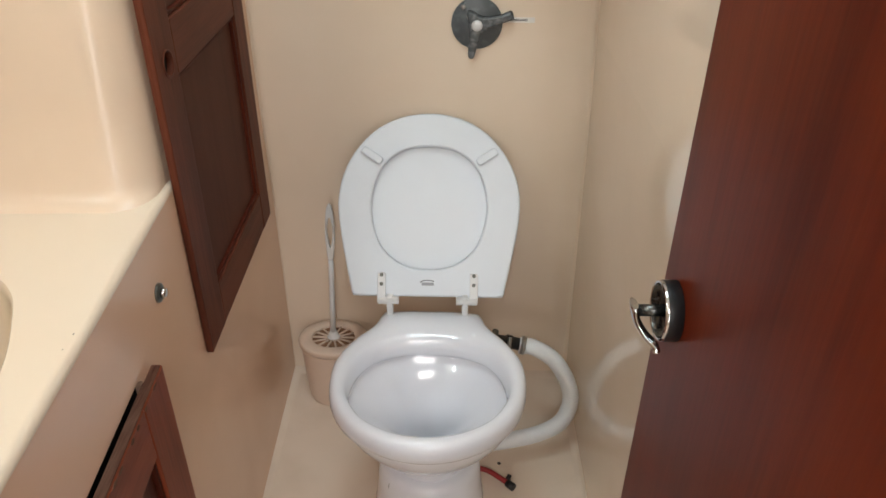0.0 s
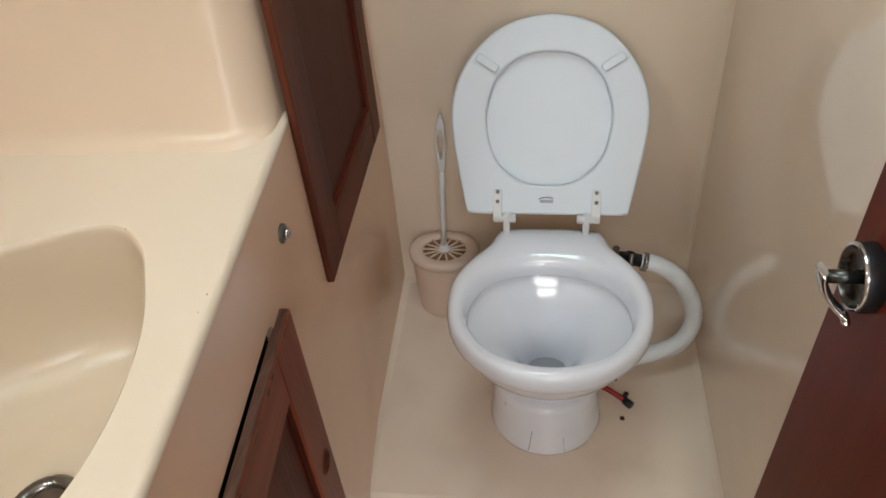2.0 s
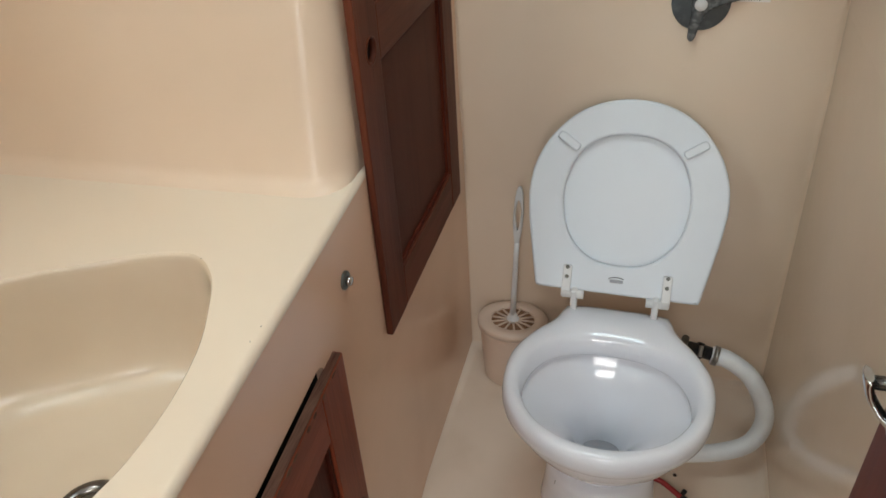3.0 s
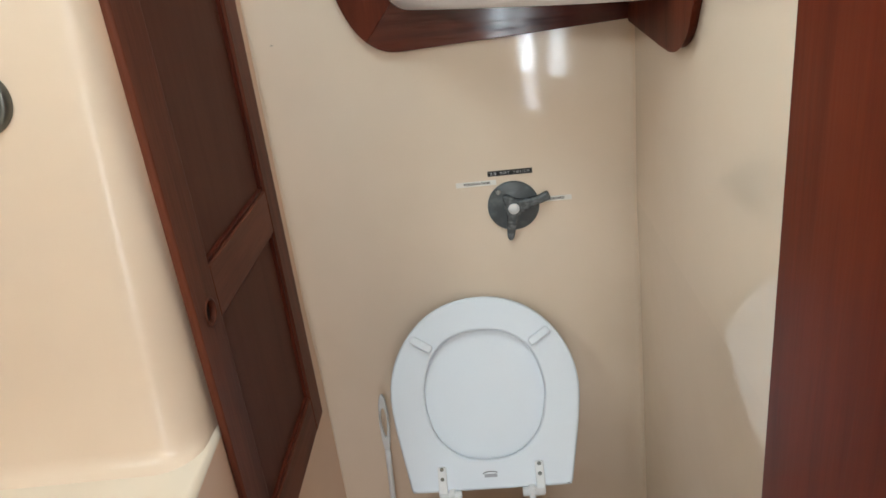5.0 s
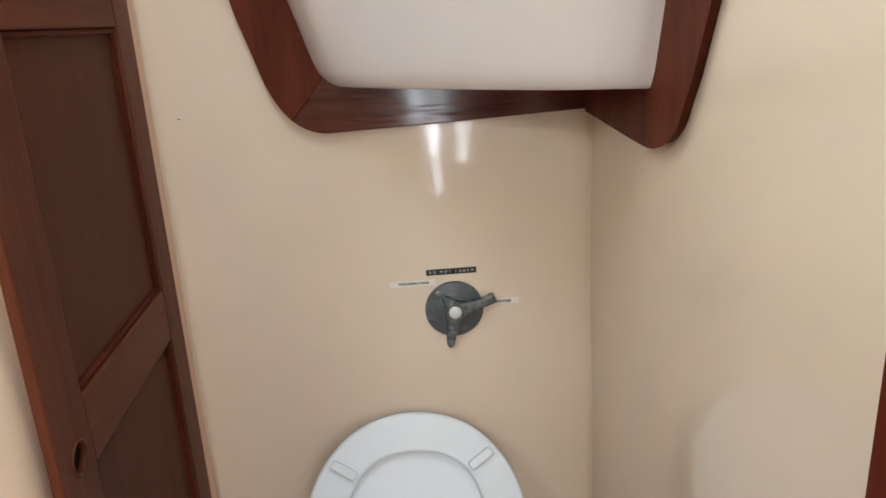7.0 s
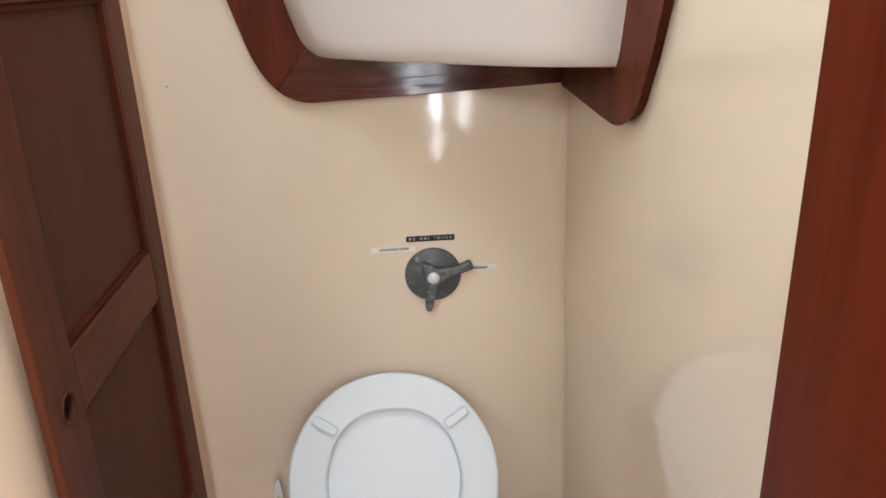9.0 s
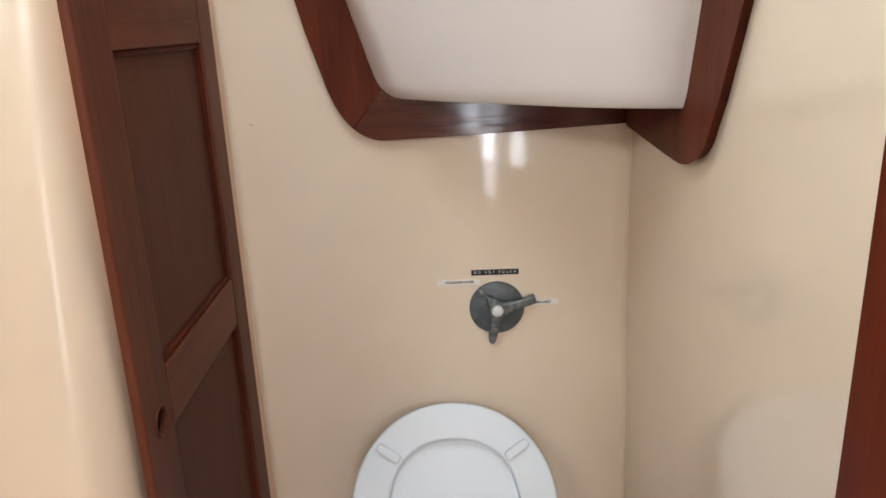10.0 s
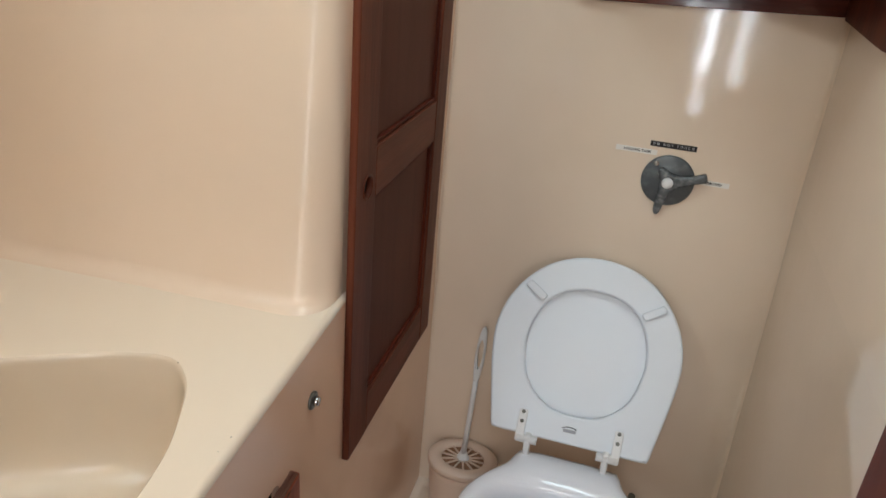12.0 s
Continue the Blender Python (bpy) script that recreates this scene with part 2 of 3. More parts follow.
def open_spline(points, per):
    pts = [Vector(p) for p in points]
    pts = [2 * pts[0] - pts[1], *pts, 2 * pts[-1] - pts[-2]]
    out = []
    for i in range(1, len(pts) - 2):
        p = pts[i - 1:i + 3]
        for k in range(per):
            f = k / per
            out.append(0.5 * (2 * p[1] + (p[2] - p[0]) * f + (2 * p[0] - 5 * p[1] + 4 * p[2] - p[3]) * f * f
                              + (3 * p[1] - p[0] - 3 * p[2] + p[3]) * f ** 3))
    out.append(pts[-2])
    return out


def loft(rings, cap_start=False, cap_end=False, bm=None, closed=True):
    bm = bm or bmesh.new()
    rows = [[bm.verts.new(p) for p in ring] for ring in rings]
    n = len(rows[0])
    for a, b in zip(rows, rows[1:]):
        for i in range(n if closed else n - 1):
            f = bm.faces.new((a[i], a[(i + 1) % n], b[(i + 1) % n], b[i]))
            f.smooth = True
    if cap_start:
        bm.faces.new(rows[0])
    if cap_end:
        bm.faces.new(rows[-1])
    return bm


def revolve(profile, m=None, seg=32, bm=None, caps=True):
    """Profile of (radius, height) about the local z axis."""
    m = m or Matrix()
    rings = [[m @ Vector((r * math.cos(2 * math.pi * k / seg), r * math.sin(2 * math.pi * k / seg), h))
              for k in range(seg)] for r, h in profile]
    return loft(rings, caps, caps, bm)


def tube(path, radius, seg=14, bm=None, caps=True):
    """A round bar along a path; radius may be a number or a function of 0 to 1."""
    path = [Vector(p) for p in path]
    rings, side = [], None
    for i, p in enumerate(path):
        d = (path[min(i + 1, len(path) - 1)] - path[max(i - 1, 0)]).normalized()
        if side is None:
            side = d.orthogonal().normalized()
        side = (side - d * side.dot(d)).normalized()
        up = d.cross(side)
        r = radius(i / (len(path) - 1)) if callable(radius) else radius
        rings.append([p + r * (math.cos(2 * math.pi * k / seg) * side + math.sin(2 * math.pi * k / seg) * up) for k in range(seg)])
    return loft(rings, caps, caps, bm)


def offset(line, d):
    """A closed flat line moved inwards by d; it runs counter-clockwise."""
    n, out = len(line), []
    for i in range(n):
        t = (Vector(line[(i + 1) % n]) - Vector(line[i - 1])).to_2d()
        t = t.normalized() if t.length > 1e-9 else Vector((1, 0))
        out.append(Vector((line[i][0] - t.y * d, line[i][1] + t.x * d)))
    return out


def plate(outer, holes, thick, m=None, r=0.0):
    """A flat board with openings; outlines run counter-clockwise in local x and y, r rounds the front edges."""
    m = m or Matrix()
    bm = bmesh.new()
    steps = [(0, 0)] + ([(0, thick - r), (0.1 * r, thick - 0.55 * r), (0.4 * r, thick - 0.15 * r), (r, thick)] if r else [(0, thick)])
    ends = {0: [], 1: []}
    for line, sign in [(outer, 1)] + [(h, -1) for h in holes]:
        rows = []
        for d, w in steps:
            rows.append([bm.verts.new(m @ Vector((p[0], p[1], w))) for p in (offset(line, sign * d) if d else line)])
        n = len(line)
        for a, b in zip(rows, rows[1:]):
            for i in range(n):
                f = bm.faces.new((a[i], a[(i + 1) % n], b[(i + 1) % n], b[i]))
                f.smooth = bool(r)
        for k, row in ((0, rows[0]), (1, rows[-1])):
            ends[k] += [bm.edges.get((row[i], row[(i + 1) % n])) for i in range(n)]
    for k in ends:
        bmesh.ops.triangle_fill(bm, edges=ends[k], use_beauty=True, use_dissolve=False)
    return bm


def circle(cx, cy, r, n=24, ry=None):
    return [(cx + r * math.cos(2 * math.pi * k / n), cy + (ry or r) * math.sin(2 * math.pi * k / n)) for k in range(n)]


def rounded_rect(x0, y0, x1, y1, r, n=5):
    out = []
    for cx, cy, a in ((x1 - r, y0 + r, -90), (x1 - r, y1 - r, 0), (x0 + r, y1 - r, 90), (x0 + r, y0 + r, 180)):
        for k in range(n + 1):
            t = radians(a + 90 * k / n)
            out.append((cx + r * math.cos(t), cy + r * math.sin(t)))
    return out


def lettering(name, text, size, m, mat, parent, spacing=1.0, bold=0.0):
    """Writing as a mesh, lying in the plane of m, centred."""
    data = bpy.data.curves.new(name, "FONT")
    data.body, data.size, data.extrude = text, size, 0.00015
    data.offset = bold
    data.align_x, data.align_y = "CENTER", "CENTER"
    data.space_character = spacing
    data.resolution_u = 3
    tmp = new(name + "_outline", data)
    bpy.context.view_layer.update()
    me = bpy.data.meshes.new_from_object(tmp.evaluated_get(bpy.context.evaluated_depsgraph_get()))
    bpy.data.objects.remove(tmp)
    me.transform(m)
    me.materials.clear()
    me.materials.append(mat)
    ob = new(name, me)
    ob.parent = parent
    if parent.type == "EMPTY":
        ob.matrix_parent_inverse = Matrix.Translation(parent.location).inverted()
    return ob


# ---- the shell of the compartment ----
XL, ZTOP = -0.348, 1.97


def back_y(z):
    return 1.386 + max(0.0, 0.75 - z) * 0.075


def right_x(z):
    return 0.292 + max(0.0, 0.9 - z) * 0.034


def left_x(z):
    return -0.358 - max(0.0, 0.55 - z) * 0.022


def back_pose(x, z, out=0.0):
    """On the back wall: local x along it, y up it, z out into the room."""
    up = Vector((0, 0, 1))
    nrm = Vector((1, 0, 0)).cross(up)
    m = Matrix((Vector((1, 0, 0)), up, nrm)).transposed().to_4x4()
    m.translation = Vector((x, back_y(z), z)) + nrm * out
    return m


def liner_row(z, ra, r):
    """Left wall, back wall and right wall at one height, with rounded corners, run as one line."""
    xl, xr, yb = left_x(z), right_x(z), back_y(z)
    pts = []
    for k in range(9):
        a = radians(180 - 90 * k / 8)
        pts.append((xl + ra + ra * math.cos(a), yb - ra + ra * math.sin(a), z))
    for k in range(9):
        a = radians(90 - 90 * k / 8)
        pts.append((xr - r + r * math.cos(a), yb - r + r * math.sin(a), z))
    return pts


ROWS_Z = [0.0, 0.15, 0.35, 0.55, 0.75, 0.9, 1.3, 1.7, ZTOP]
RA, RC = 0.004, 0.010
# back wall with its moulded corners
bm = loft([liner_row(z, RA, RC) for z in ROWS_Z], closed=False)
solid("wall_north", bm, LINER, "glossy cream moulded back wall with rounded corners", "wall", "structure")
# right wall, ends behind the open door
bm = loft([[(right_x(z), back_y(z) - RC, z), (right_x(z), 0.9, z), (right_x(z), 0.3, z), (right_x(z), -0.32, z)] for z in ROWS_Z], closed=False)
for f in bm.faces:
    f.smooth = False
solid("wall_east", bm, LINER, "glossy cream side wall beside the toilet", "wall", "structure")

# floor: a raised moulded plinth with coved edges, and the lower sole before it
FX0, FX1, FY0, FY1 = left_x(0), right_x(0), 0.838, back_y(0)
FXN = -0.362
cove = [(0.0, 0.016), (0.003, 0.008), (0.008, 0.003), (0.016, 0.0)]
rings = []
for d, h in cove:
    rings.append([(FXN + d, FY0, h), (FX0 + d, FY1 - d, h), (FX1 - d, FY1 - d, h), (FX1 - d, FY0, h)])
bm = loft(rings, closed=False)
q = [bm.verts.new(p) for p in rings[-1]]
bm.faces.new(q)
edge = [[(FX0, FY0, 0), (FX1, FY0, 0)], [(FX0, FY0 - 0.008, -0.003), (FX1, FY0 - 0.008, -0.003)],
        [(FX0, FY0 - 0.012, -0.012), (FX1, FY0 - 0.012, -0.012)], [(FX0, FY0 - 0.012, -0.12), (FX1, FY0 - 0.012, -0.12)]]
loft(edge, bm=bm, closed=False)
solid("floor", bm, GEL_FLOOR, "raised cream moulded floor under the toilet", "floor", "structure")
solid("floor_sole", box((-1.3, -2.3, -0.16), (1.3, 0.84, -0.12)), CABIN, "plain lower cabin sole before the plinth", "floor", "structure")

# left side: front of the vanity below, set at a slight angle, with the opening for its door
SKEW, YV = 0.074, 0.88
XV = -0.343


def skewed(bm):
    """Turns what is built at x = XV out into the angled front of the vanity."""
    for v in bm.verts:
        v.co.x += SKEW * max(0.0, YV - v.co.y)
    return bm


OPEN_Y0, OPEN_Y1, OPEN_Z0, OPEN_Z1 = 0.20, 0.642, 0.10, 0.699
wall_left = Matrix(((0, 0, 1, XV - 0.012), (1, 0, 0, 0), (0, 1, 0, 0), (0, 0, 0, 1)))
bm = skewed(plate([(-0.30, -0.12), (0.70, -0.12), (0.70, 0.8208), (-0.30, 0.8208)],
           [rounded_rect(OPEN_Y0, OPEN_Z0, OPEN_Y1, OPEN_Z1, 0.02)], 0.012, wall_left))
solid("wall_west_low", bm, FRONT, "cream moulded front below the washbasin counter", "wall", "structure")
WEST = open_spline([(XV + SKEW * (YV - 0.70), 0.70, 0), (-0.3358, 0.78, 0), (-0.3425, 0.88, 0), (-0.348, 1.0, 0), (-0.3525, 1.15, 0), (-0.358, 1.386, 0)], 8)


def west_row(z, first):
    """The side wall at one height, from behind the counter to the back corner."""
    row = []
    for p in WEST[first:]:
        f = min(1.0, (p.y - 0.70) / 0.3)
        y = p.y + (back_y(z) - RA - 1.386) * max(0.0, (p.y - 0.9) / 0.486)
        row.append((p.x - f * max(0.0, 0.55 - z) * 0.022, y, z))
    return row


bm = loft([west_row(z, 0) for z in (-0.12, 0.0, 0.15, 0.35, 0.55, 0.70, 0.8208)], closed=False)
loft([west_row(z, 16) for z in (0.8208, 0.9, 1.3, 1.7, ZTOP)], bm=bm, closed=False)
solid("wall_west", bm, FRONT, "glossy cream side wall behind the locker door", "wall", "structure")
bm = box((XV - 0.05, OPEN_Y0 - 0.02, OPEN_Z0 - 0.02), (XV - 0.0125, OPEN_Y1 + 0.02, OPEN_Z1 + 0.02))
bm.faces.ensure_lookup_table()
for f in [f for f in bm.faces if f.calc_center_median().x > XV - 0.02]:
    bm.faces.remove(f)
solid("locker_interior", skewed(bm), VOID, "vanity locker inside, its shade painted near-black", "wall", "structure")

# end wall of the washbasin alcove: leans back, coved into the counter, rounded into the side wall
ZC = 0.83


def alcove_y(z):
    return 0.803 + (z - ZC) * 0.135


def alcove_row(z, push):
    y, r = alcove_y(z) - push, 0.055
    pts = [(-1.02, y - 0.03, z), (-0.8, y - 0.018, z), (-0.6, y - 0.008, z), (XL - r, y, z)]
    for k in range(1, 11):
        a = radians(90 - 90 * k / 10)
        pts.append((XL - r + r * math.cos(a), y + r - r * math.sin(a), z))
    pts.append((XL, max(0.885, y + r + 0.002), z))
    return pts


rows = [alcove_row(ZC + h, p) for h, p in ((-0.006, 0.024), (0.001, 0.018), (0.005, 0.010), (0.012, 0.004), (0.022, 0.0))]
rows += [alcove_row(z, 0.0) for z in (0.95, 1.1, 1.3, 1.5, 1.75, ZTOP)]
solid("wall_alcove", loft(rows, closed=False), BOUNCE_GEL, "cream moulded alcove wall over the washbasin", "wall", "structure")
py, pz, pw, ph = PORT
hull = Matrix(((0, 0, 1, -0.90), (1, 0, 0, 0), (0, 1, 0, 0), (0, 0, 0, 1)))
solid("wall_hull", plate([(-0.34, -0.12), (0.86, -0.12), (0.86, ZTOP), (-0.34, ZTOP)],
      [rounded_rect(py - pw / 2, pz - ph / 2, py + pw / 2, pz + ph / 2, 0.05)], 0.04, hull), BOUNCE_GEL, "cream hull side with the portlight over the washbasin", "wall", "structure")

# plain walls that close the place behind
solid("wall_south_west", box((-1.04, -0.36, -0.12), (-0.36, -0.31, ZTOP)), CABIN, "plain bulkhead beside the doorway", "wall", "structure")
solid("wall_south_east", box((0.28, -0.36, -0.12), (1.3, -0.31, ZTOP)), CABIN, "plain bulkhead beside the doorway", "wall", "structure")
solid("wall_cabin_west", box((-1.3, -2.3, -0.12), (-1.25, -0.36, ZTOP)), CABIN, "plain cabin side", "wall", "structure")
solid("wall_cabin_east", box((1.25, -2.3, -0.12), (1.3, -0.36, ZTOP)), CABIN, "plain cabin side", "wall", "structure")
cabin_south = Matrix(((1, 0, 0, 0), (0, 0, -1, -2.25), (0, 1, 0, 0), (0, 0, 0, 1)))
solid("wall_cabin_south", plate([(-1.3, -0.12), (1.3, -0.12), (1.3, ZTOP), (-1.3, ZTOP)],
      [[(cx - cw / 2 - 0.01, c0 - 0.01), (cx + cw / 2 + 0.01, c0 - 0.01), (cx + cw / 2 + 0.01, c1 + 0.01), (cx - cw / 2 - 0.01, c1 + 0.01)] for cx, cw, c0, c1, watts in COMPANIONWAY], 0.05, cabin_south),
      CABIN, "plain bulkhead with the bright companionway opening", "wall", "structure")
bm = plate([(-1.3, -2.3), (1.3, -2.3), (1.3, 1.46), (-1.3, 1.46)],
           [rounded_rect(x - w / 2, y - h / 2, x + w / 2, y + h / 2, 0.04) for x, y, w, h in (HATCH, CABIN_FILL)], 0.04, pose(0, 0, ZTOP))
solid("ceiling", bm, BIN, "white moulded deckhead with square openings for hatch and fill light", "ceiling", "structure")

hx, hy, hw, hh = HATCH
rings = [[(x, y, z) for x, y in rounded_rect(hx - hw / 2, hy - hh / 2, hx + hw / 2, hy + hh / 2, 0.04)] for z in (ZTOP + 0.038, ZTOP + SHROUD + 0.01)]
solid("hatch_light_shroud", loft(rings), BIN, "unseen white upstand added to narrow the hatch light", "hatch", "structure")

# ---- vanity counter with its moulded basin ----
vanity = thing("washbasin_counter", (-0.6, 0.3, 0.72), "cream moulded counter with a deep built-in washbasin", "washbasin")
RIM = [(-0.467, 0.647), (-0.425, 0.617), (-0.396, 0.565), (-0.371, 0.50), (-0.358, 0.42), (-0.362, 0.34), (-0.392, 0.24), (-0.46, 0.17),
       (-0.56, 0.14), (-0.68, 0.18), (-0.745, 0.28), (-0.755, 0.40), (-0.72, 0.50), (-0.65, 0.561), (-0.574, 0.607), (-0.523, 0.634)]
rim = [p.to_2d() for p in closed_spline([(x, y, 0) for x, y in RIM], 96)][::-1]
CE = 0.009


def front_x(y):
    return XV + 0.0005 + SKEW * max(0.0, YV - y)


bm = plate([(-0.90, -0.30), (front_x(-0.30) - CE, -0.30), (front_x(0.88) - CE, 0.88), (-0.90, 0.88)], [rim], 0.004, pose(0, 0, ZC - 0.004))
part("counter_top", bm, GEL_TOP, vanity)
# rolled front edge
roll = []
for k in range(9):
    a = radians(90 - 90 * k / 8)
    roll.append([(front_x(y) - CE + CE * math.cos(a), y, ZC - CE + CE * math.sin(a)) for y in (-0.30, 0.3, 0.88)])
part("front_edge", loft(roll, closed=False), GEL_TOP, vanity)
# basin
CB = Vector((-0.535, 0.40))
rings = []
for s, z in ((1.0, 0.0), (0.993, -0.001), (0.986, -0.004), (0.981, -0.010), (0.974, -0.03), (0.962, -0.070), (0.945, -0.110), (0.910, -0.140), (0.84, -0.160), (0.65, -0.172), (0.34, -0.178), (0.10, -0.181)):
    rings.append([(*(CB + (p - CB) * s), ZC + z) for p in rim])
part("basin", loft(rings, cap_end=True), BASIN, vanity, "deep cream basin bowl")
drain = part("drain", revolve([(0.037, 0.0), (0.037, 0.004), (0.034, 0.006), (0.027, 0.004), (0.023, -0.001), (0.0235, -0.004)], pose(-0.500, 0.420, ZC - 0.1765)), DRAIN, vanity, "worn chrome basin drain ring")
part("drain_hole", revolve([(0.0235, -0.0005), (0.0005, 0.0)], pose(-0.500, 0.420, ZC - 0.1765), caps=False), VOID, drain)

# ---- locker doors on the left ----
XF = -0.331


def yz_board(y0, z0, y1, z1, thick, x_front, r=0.003, holes=(), outline=None):
    m = Matrix(((0, 0, 1, x_front - thick), (1, 0, 0, 0), (0, 1, 0, 0), (0, 0, 0, 1)))
    return plate(outline or rounded_rect(y0, z0, y1, z1, 0.003, 3), list(holes), thick, m, r)


def finger_pull(y, z, x_front, thick, parent):
    turn = Matrix(((0, 0, 1, x_front - thick), (1, 0, 0, y), (0, 1, 0, z), (0, 0, 0, 1)))
    bm = revolve([(0.0185, thick - 0.001), (0.0185, thick + 0.0012), (0.0165, thick + 0.0016), (0.0150, thick), (0.0148, 0.001)], turn, 28, caps=False)
    rim_ = part("finger_pull", bm, LOCK_Z, parent, "dark turned finger hole rim")
    part("hole_back", revolve([(0.0148, 0.003), (0.0005, 0.0025)], turn, 28, caps=False), VOID, rim_)


def panel_beads(y0, z0, y1, z1, x_front, parent):
    """Four thin moulded strips round a recessed panel."""
    w = 0.007
    for lo, hi, mat in (((y0, z0), (y1, z0 + w), BEAD), ((y0, z1 - w), (y1, z1), BEAD), ((y0, z0 + w), (y0 + w, z1 - w), BEAD), ((y1 - w, z0 + w), (y1, z1 - w), BEAD)):
        part("bead", box((x_front - 0.0125, *lo), (x_front - 0.004, *hi), 0.002, 2), mat, parent)


def framed_door(name, label, y0, z0, y1, z1, stile_n, stile_f, rails, pull, x_front=XF, thick=0.0100, turn=0.022, upright=LOCK_Z, level=LOCK_Y, veneer=PANEL):
    """A frame-and-panel door; rails are (lower, upper) heights from the bottom up."""
    door = thing(name, (x_front - thick, (y0 + y1) / 2, z0), label, "locker door")
    py, pz = pull
    hole = circle(py, pz, 0.0165, 24)
    near_hole, far_hole = ([hole], []) if py < (y0 + y1) / 2 else ([], [hole])
    part("stile", yz_board(y0, z0, y0 + stile_n, z1, thick, x_front, 0.003, near_hole), upright, door)
    part("stile", yz_board(y1 - stile_f, z0, y1, z1, thick, x_front, 0.003, far_hole), upright, door)
    for a, b in rails:
        part("rail", box((x_front - thick, y0 + stile_n, a), (x_front - 0.0004, y1 - stile_f, b), 0.002), level, door)
    for (a, b), (c, d) in zip(rails, rails[1:]):
        part("panel", box((x_front - 0.013, y0 + stile_n - 0.004, b - 0.004), (x_front - 0.0095, y1 - stile_f + 0.004, c + 0.004)), veneer, door, "darker flat veneer panel")
        panel_beads(y0 + stile_n, b, y1 - stile_f, c, x_front, door)
    finger_pull(py, pz, x_front, thick, door)
    for ob in door.children_recursive:
        for v in ob.data.vertices:
            v.co.x += turn * (YV - v.co.y)
    return door


framed_door("locker_door", "tall mahogany locker door with two dark veneer panels", 0.865, 0.541, 1.303, 1.47, 0.077, 0.062,
            [(0.542, 0.617), (0.953, 1.026), (1.370, 1.469)], (0.909, 0.978), XF)
low = framed_door("vanity_door", "worn mahogany locker door below the washbasin counter", 0.21, 0.08, 0.676, 0.684, 0.075, 0.075,
                  [(0.081, 0.16), (0.605, 0.683)], (0.643, 0.412), XV + 0.012, 0.014, SKEW, RED_Z, RED_Y, MAH_Z)
bm = skewed(box((XV - 0.0015, 0.24, 0.6835), (XV + 0.0108, 0.672, 0.6855), 0.0006))
part("worn_edge", bm, WORN, low, "bare worn top edge with chipped varnish")

rng = random.Random(4)
for k in range(14):
    y = 0.27 + 0.028 * k + rng.uniform(-0.008, 0.008)
    h, w = rng.uniform(0.003, 0.009), rng.uniform(0.006, 0.016)
    chip = [(y + w * math.cos(a) * rng.uniform(0.6, 1.0) / 1.6, 0.6825 - h * 0.5 + h * 0.5 * math.sin(a) * rng.uniform(0.7, 1.0)) for a in [radians(45 * q) for q in range(8)]]
    bm = plate(chip, [], 0.0006, Matrix(((0, 0, 1, XV + 0.0117), (1, 0, 0, 0), (0, 1, 0, 0), (0, 0, 0, 1))))
    part("varnish_chip", skewed(bm), WORN, low, "bare patch where varnish has chipped away")

# push button in the vanity front
KX = XV + SKEW * (YV - 0.742)
knob = thing("push_button", (KX, 0.742, 0.742), "small chrome push button in the vanity front", "button")
turn = Matrix(((0, 0, 1, KX), (1, 0, 0, 0.742), (0, 1, 0, 0.742), (0, 0, 0, 1)))
part("collar", revolve([(0.0125, 0.0), (0.0125, 0.003), (0.010, 0.0045), (0.007, 0.0045)], turn, 24), BRONZE, knob, "dark tarnished collar")
part("cap", revolve([(0.0065, 0.004), (0.0065, 0.0085), (0.0055, 0.0105), (0.002, 0.0112)], turn, 20), CHROME, knob)

# round outlet cover on the alcove wall
cover = thing("outlet_cover", (-0.495, alcove_y(1.27), 1.27), "round dark chrome cover plate with two screws", "cover plate")
tilt = math.atan(0.135)
m = Matrix.Translation((-0.495, alcove_y(1.27), 1.27)) @ pose(0, 0, 0, 90 - math.degrees(tilt), 0, 0)
part("disc", revolve([(0.0347, -0.002), (0.0347, 0.006), (0.033, 0.0105), (0.029, 0.0125), (0.010, 0.0132)], m, 40), BRONZE, cover)
flap = part("flap", plate(rounded_rect(-0.021, -0.014, -0.005, 0.015, 0.002), [], 0.0030, m @ pose(0, 0, 0.0122), 0.001), BRONZE, cover, "raised metal flap")
for fx in (-0.0195, -0.0075):
    part("flap_rib", plate(rounded_rect(-0.0014, -0.0125, 0.0014, 0.0135, 0.0008, 2), [], 0.0012, m @ pose(fx, 0, 0.0150), 0.0004), STEEL, flap, "bright steel edge")
for sx in (-0.026, 0.020):
    screw = part("screw", revolve([(0.0042, 0.0), (0.0042, 0.0012), (0.003, 0.0018)], m @ pose(sx, -0.004, 0.0115), 16), VOID, cover, "dark screw head")

# ---- toilet ----
toilet = thing("toilet", (-0.01, 1.05, 0), "white china marine toilet with raised wooden-type seat and lid", "toilet")
TX, ZR = -0.009, 0.392
OUT = [(0, 0.822), (0.062, 0.833), (0.121, 0.868), (0.161, 0.92), (0.1755, 0.982), (0.171, 1.045), (0.145, 1.10), (0.116, 1.14), (0.104, 1.165), (0.098, 1.190),
       (0.05, 1.197)]
OUT = [(x, y, 0) for x, y in OUT] + [(0, 1.197, 0)] + [(-x, y, 0) for x, y in OUT[:0:-1]]
INN = [(0, 0.856), (0.055, 0.865), (0.105, 0.895), (0.136, 0.942), (0.144, 0.985), (0.134, 1.032), (0.105, 1.073), (0.056, 1.096)]
INN = [(x, y, 0) for x, y in INN] + [(0, 1.102, 0)] + [(-x, y, 0) for x, y in INN[:0:-1]]
N = 96


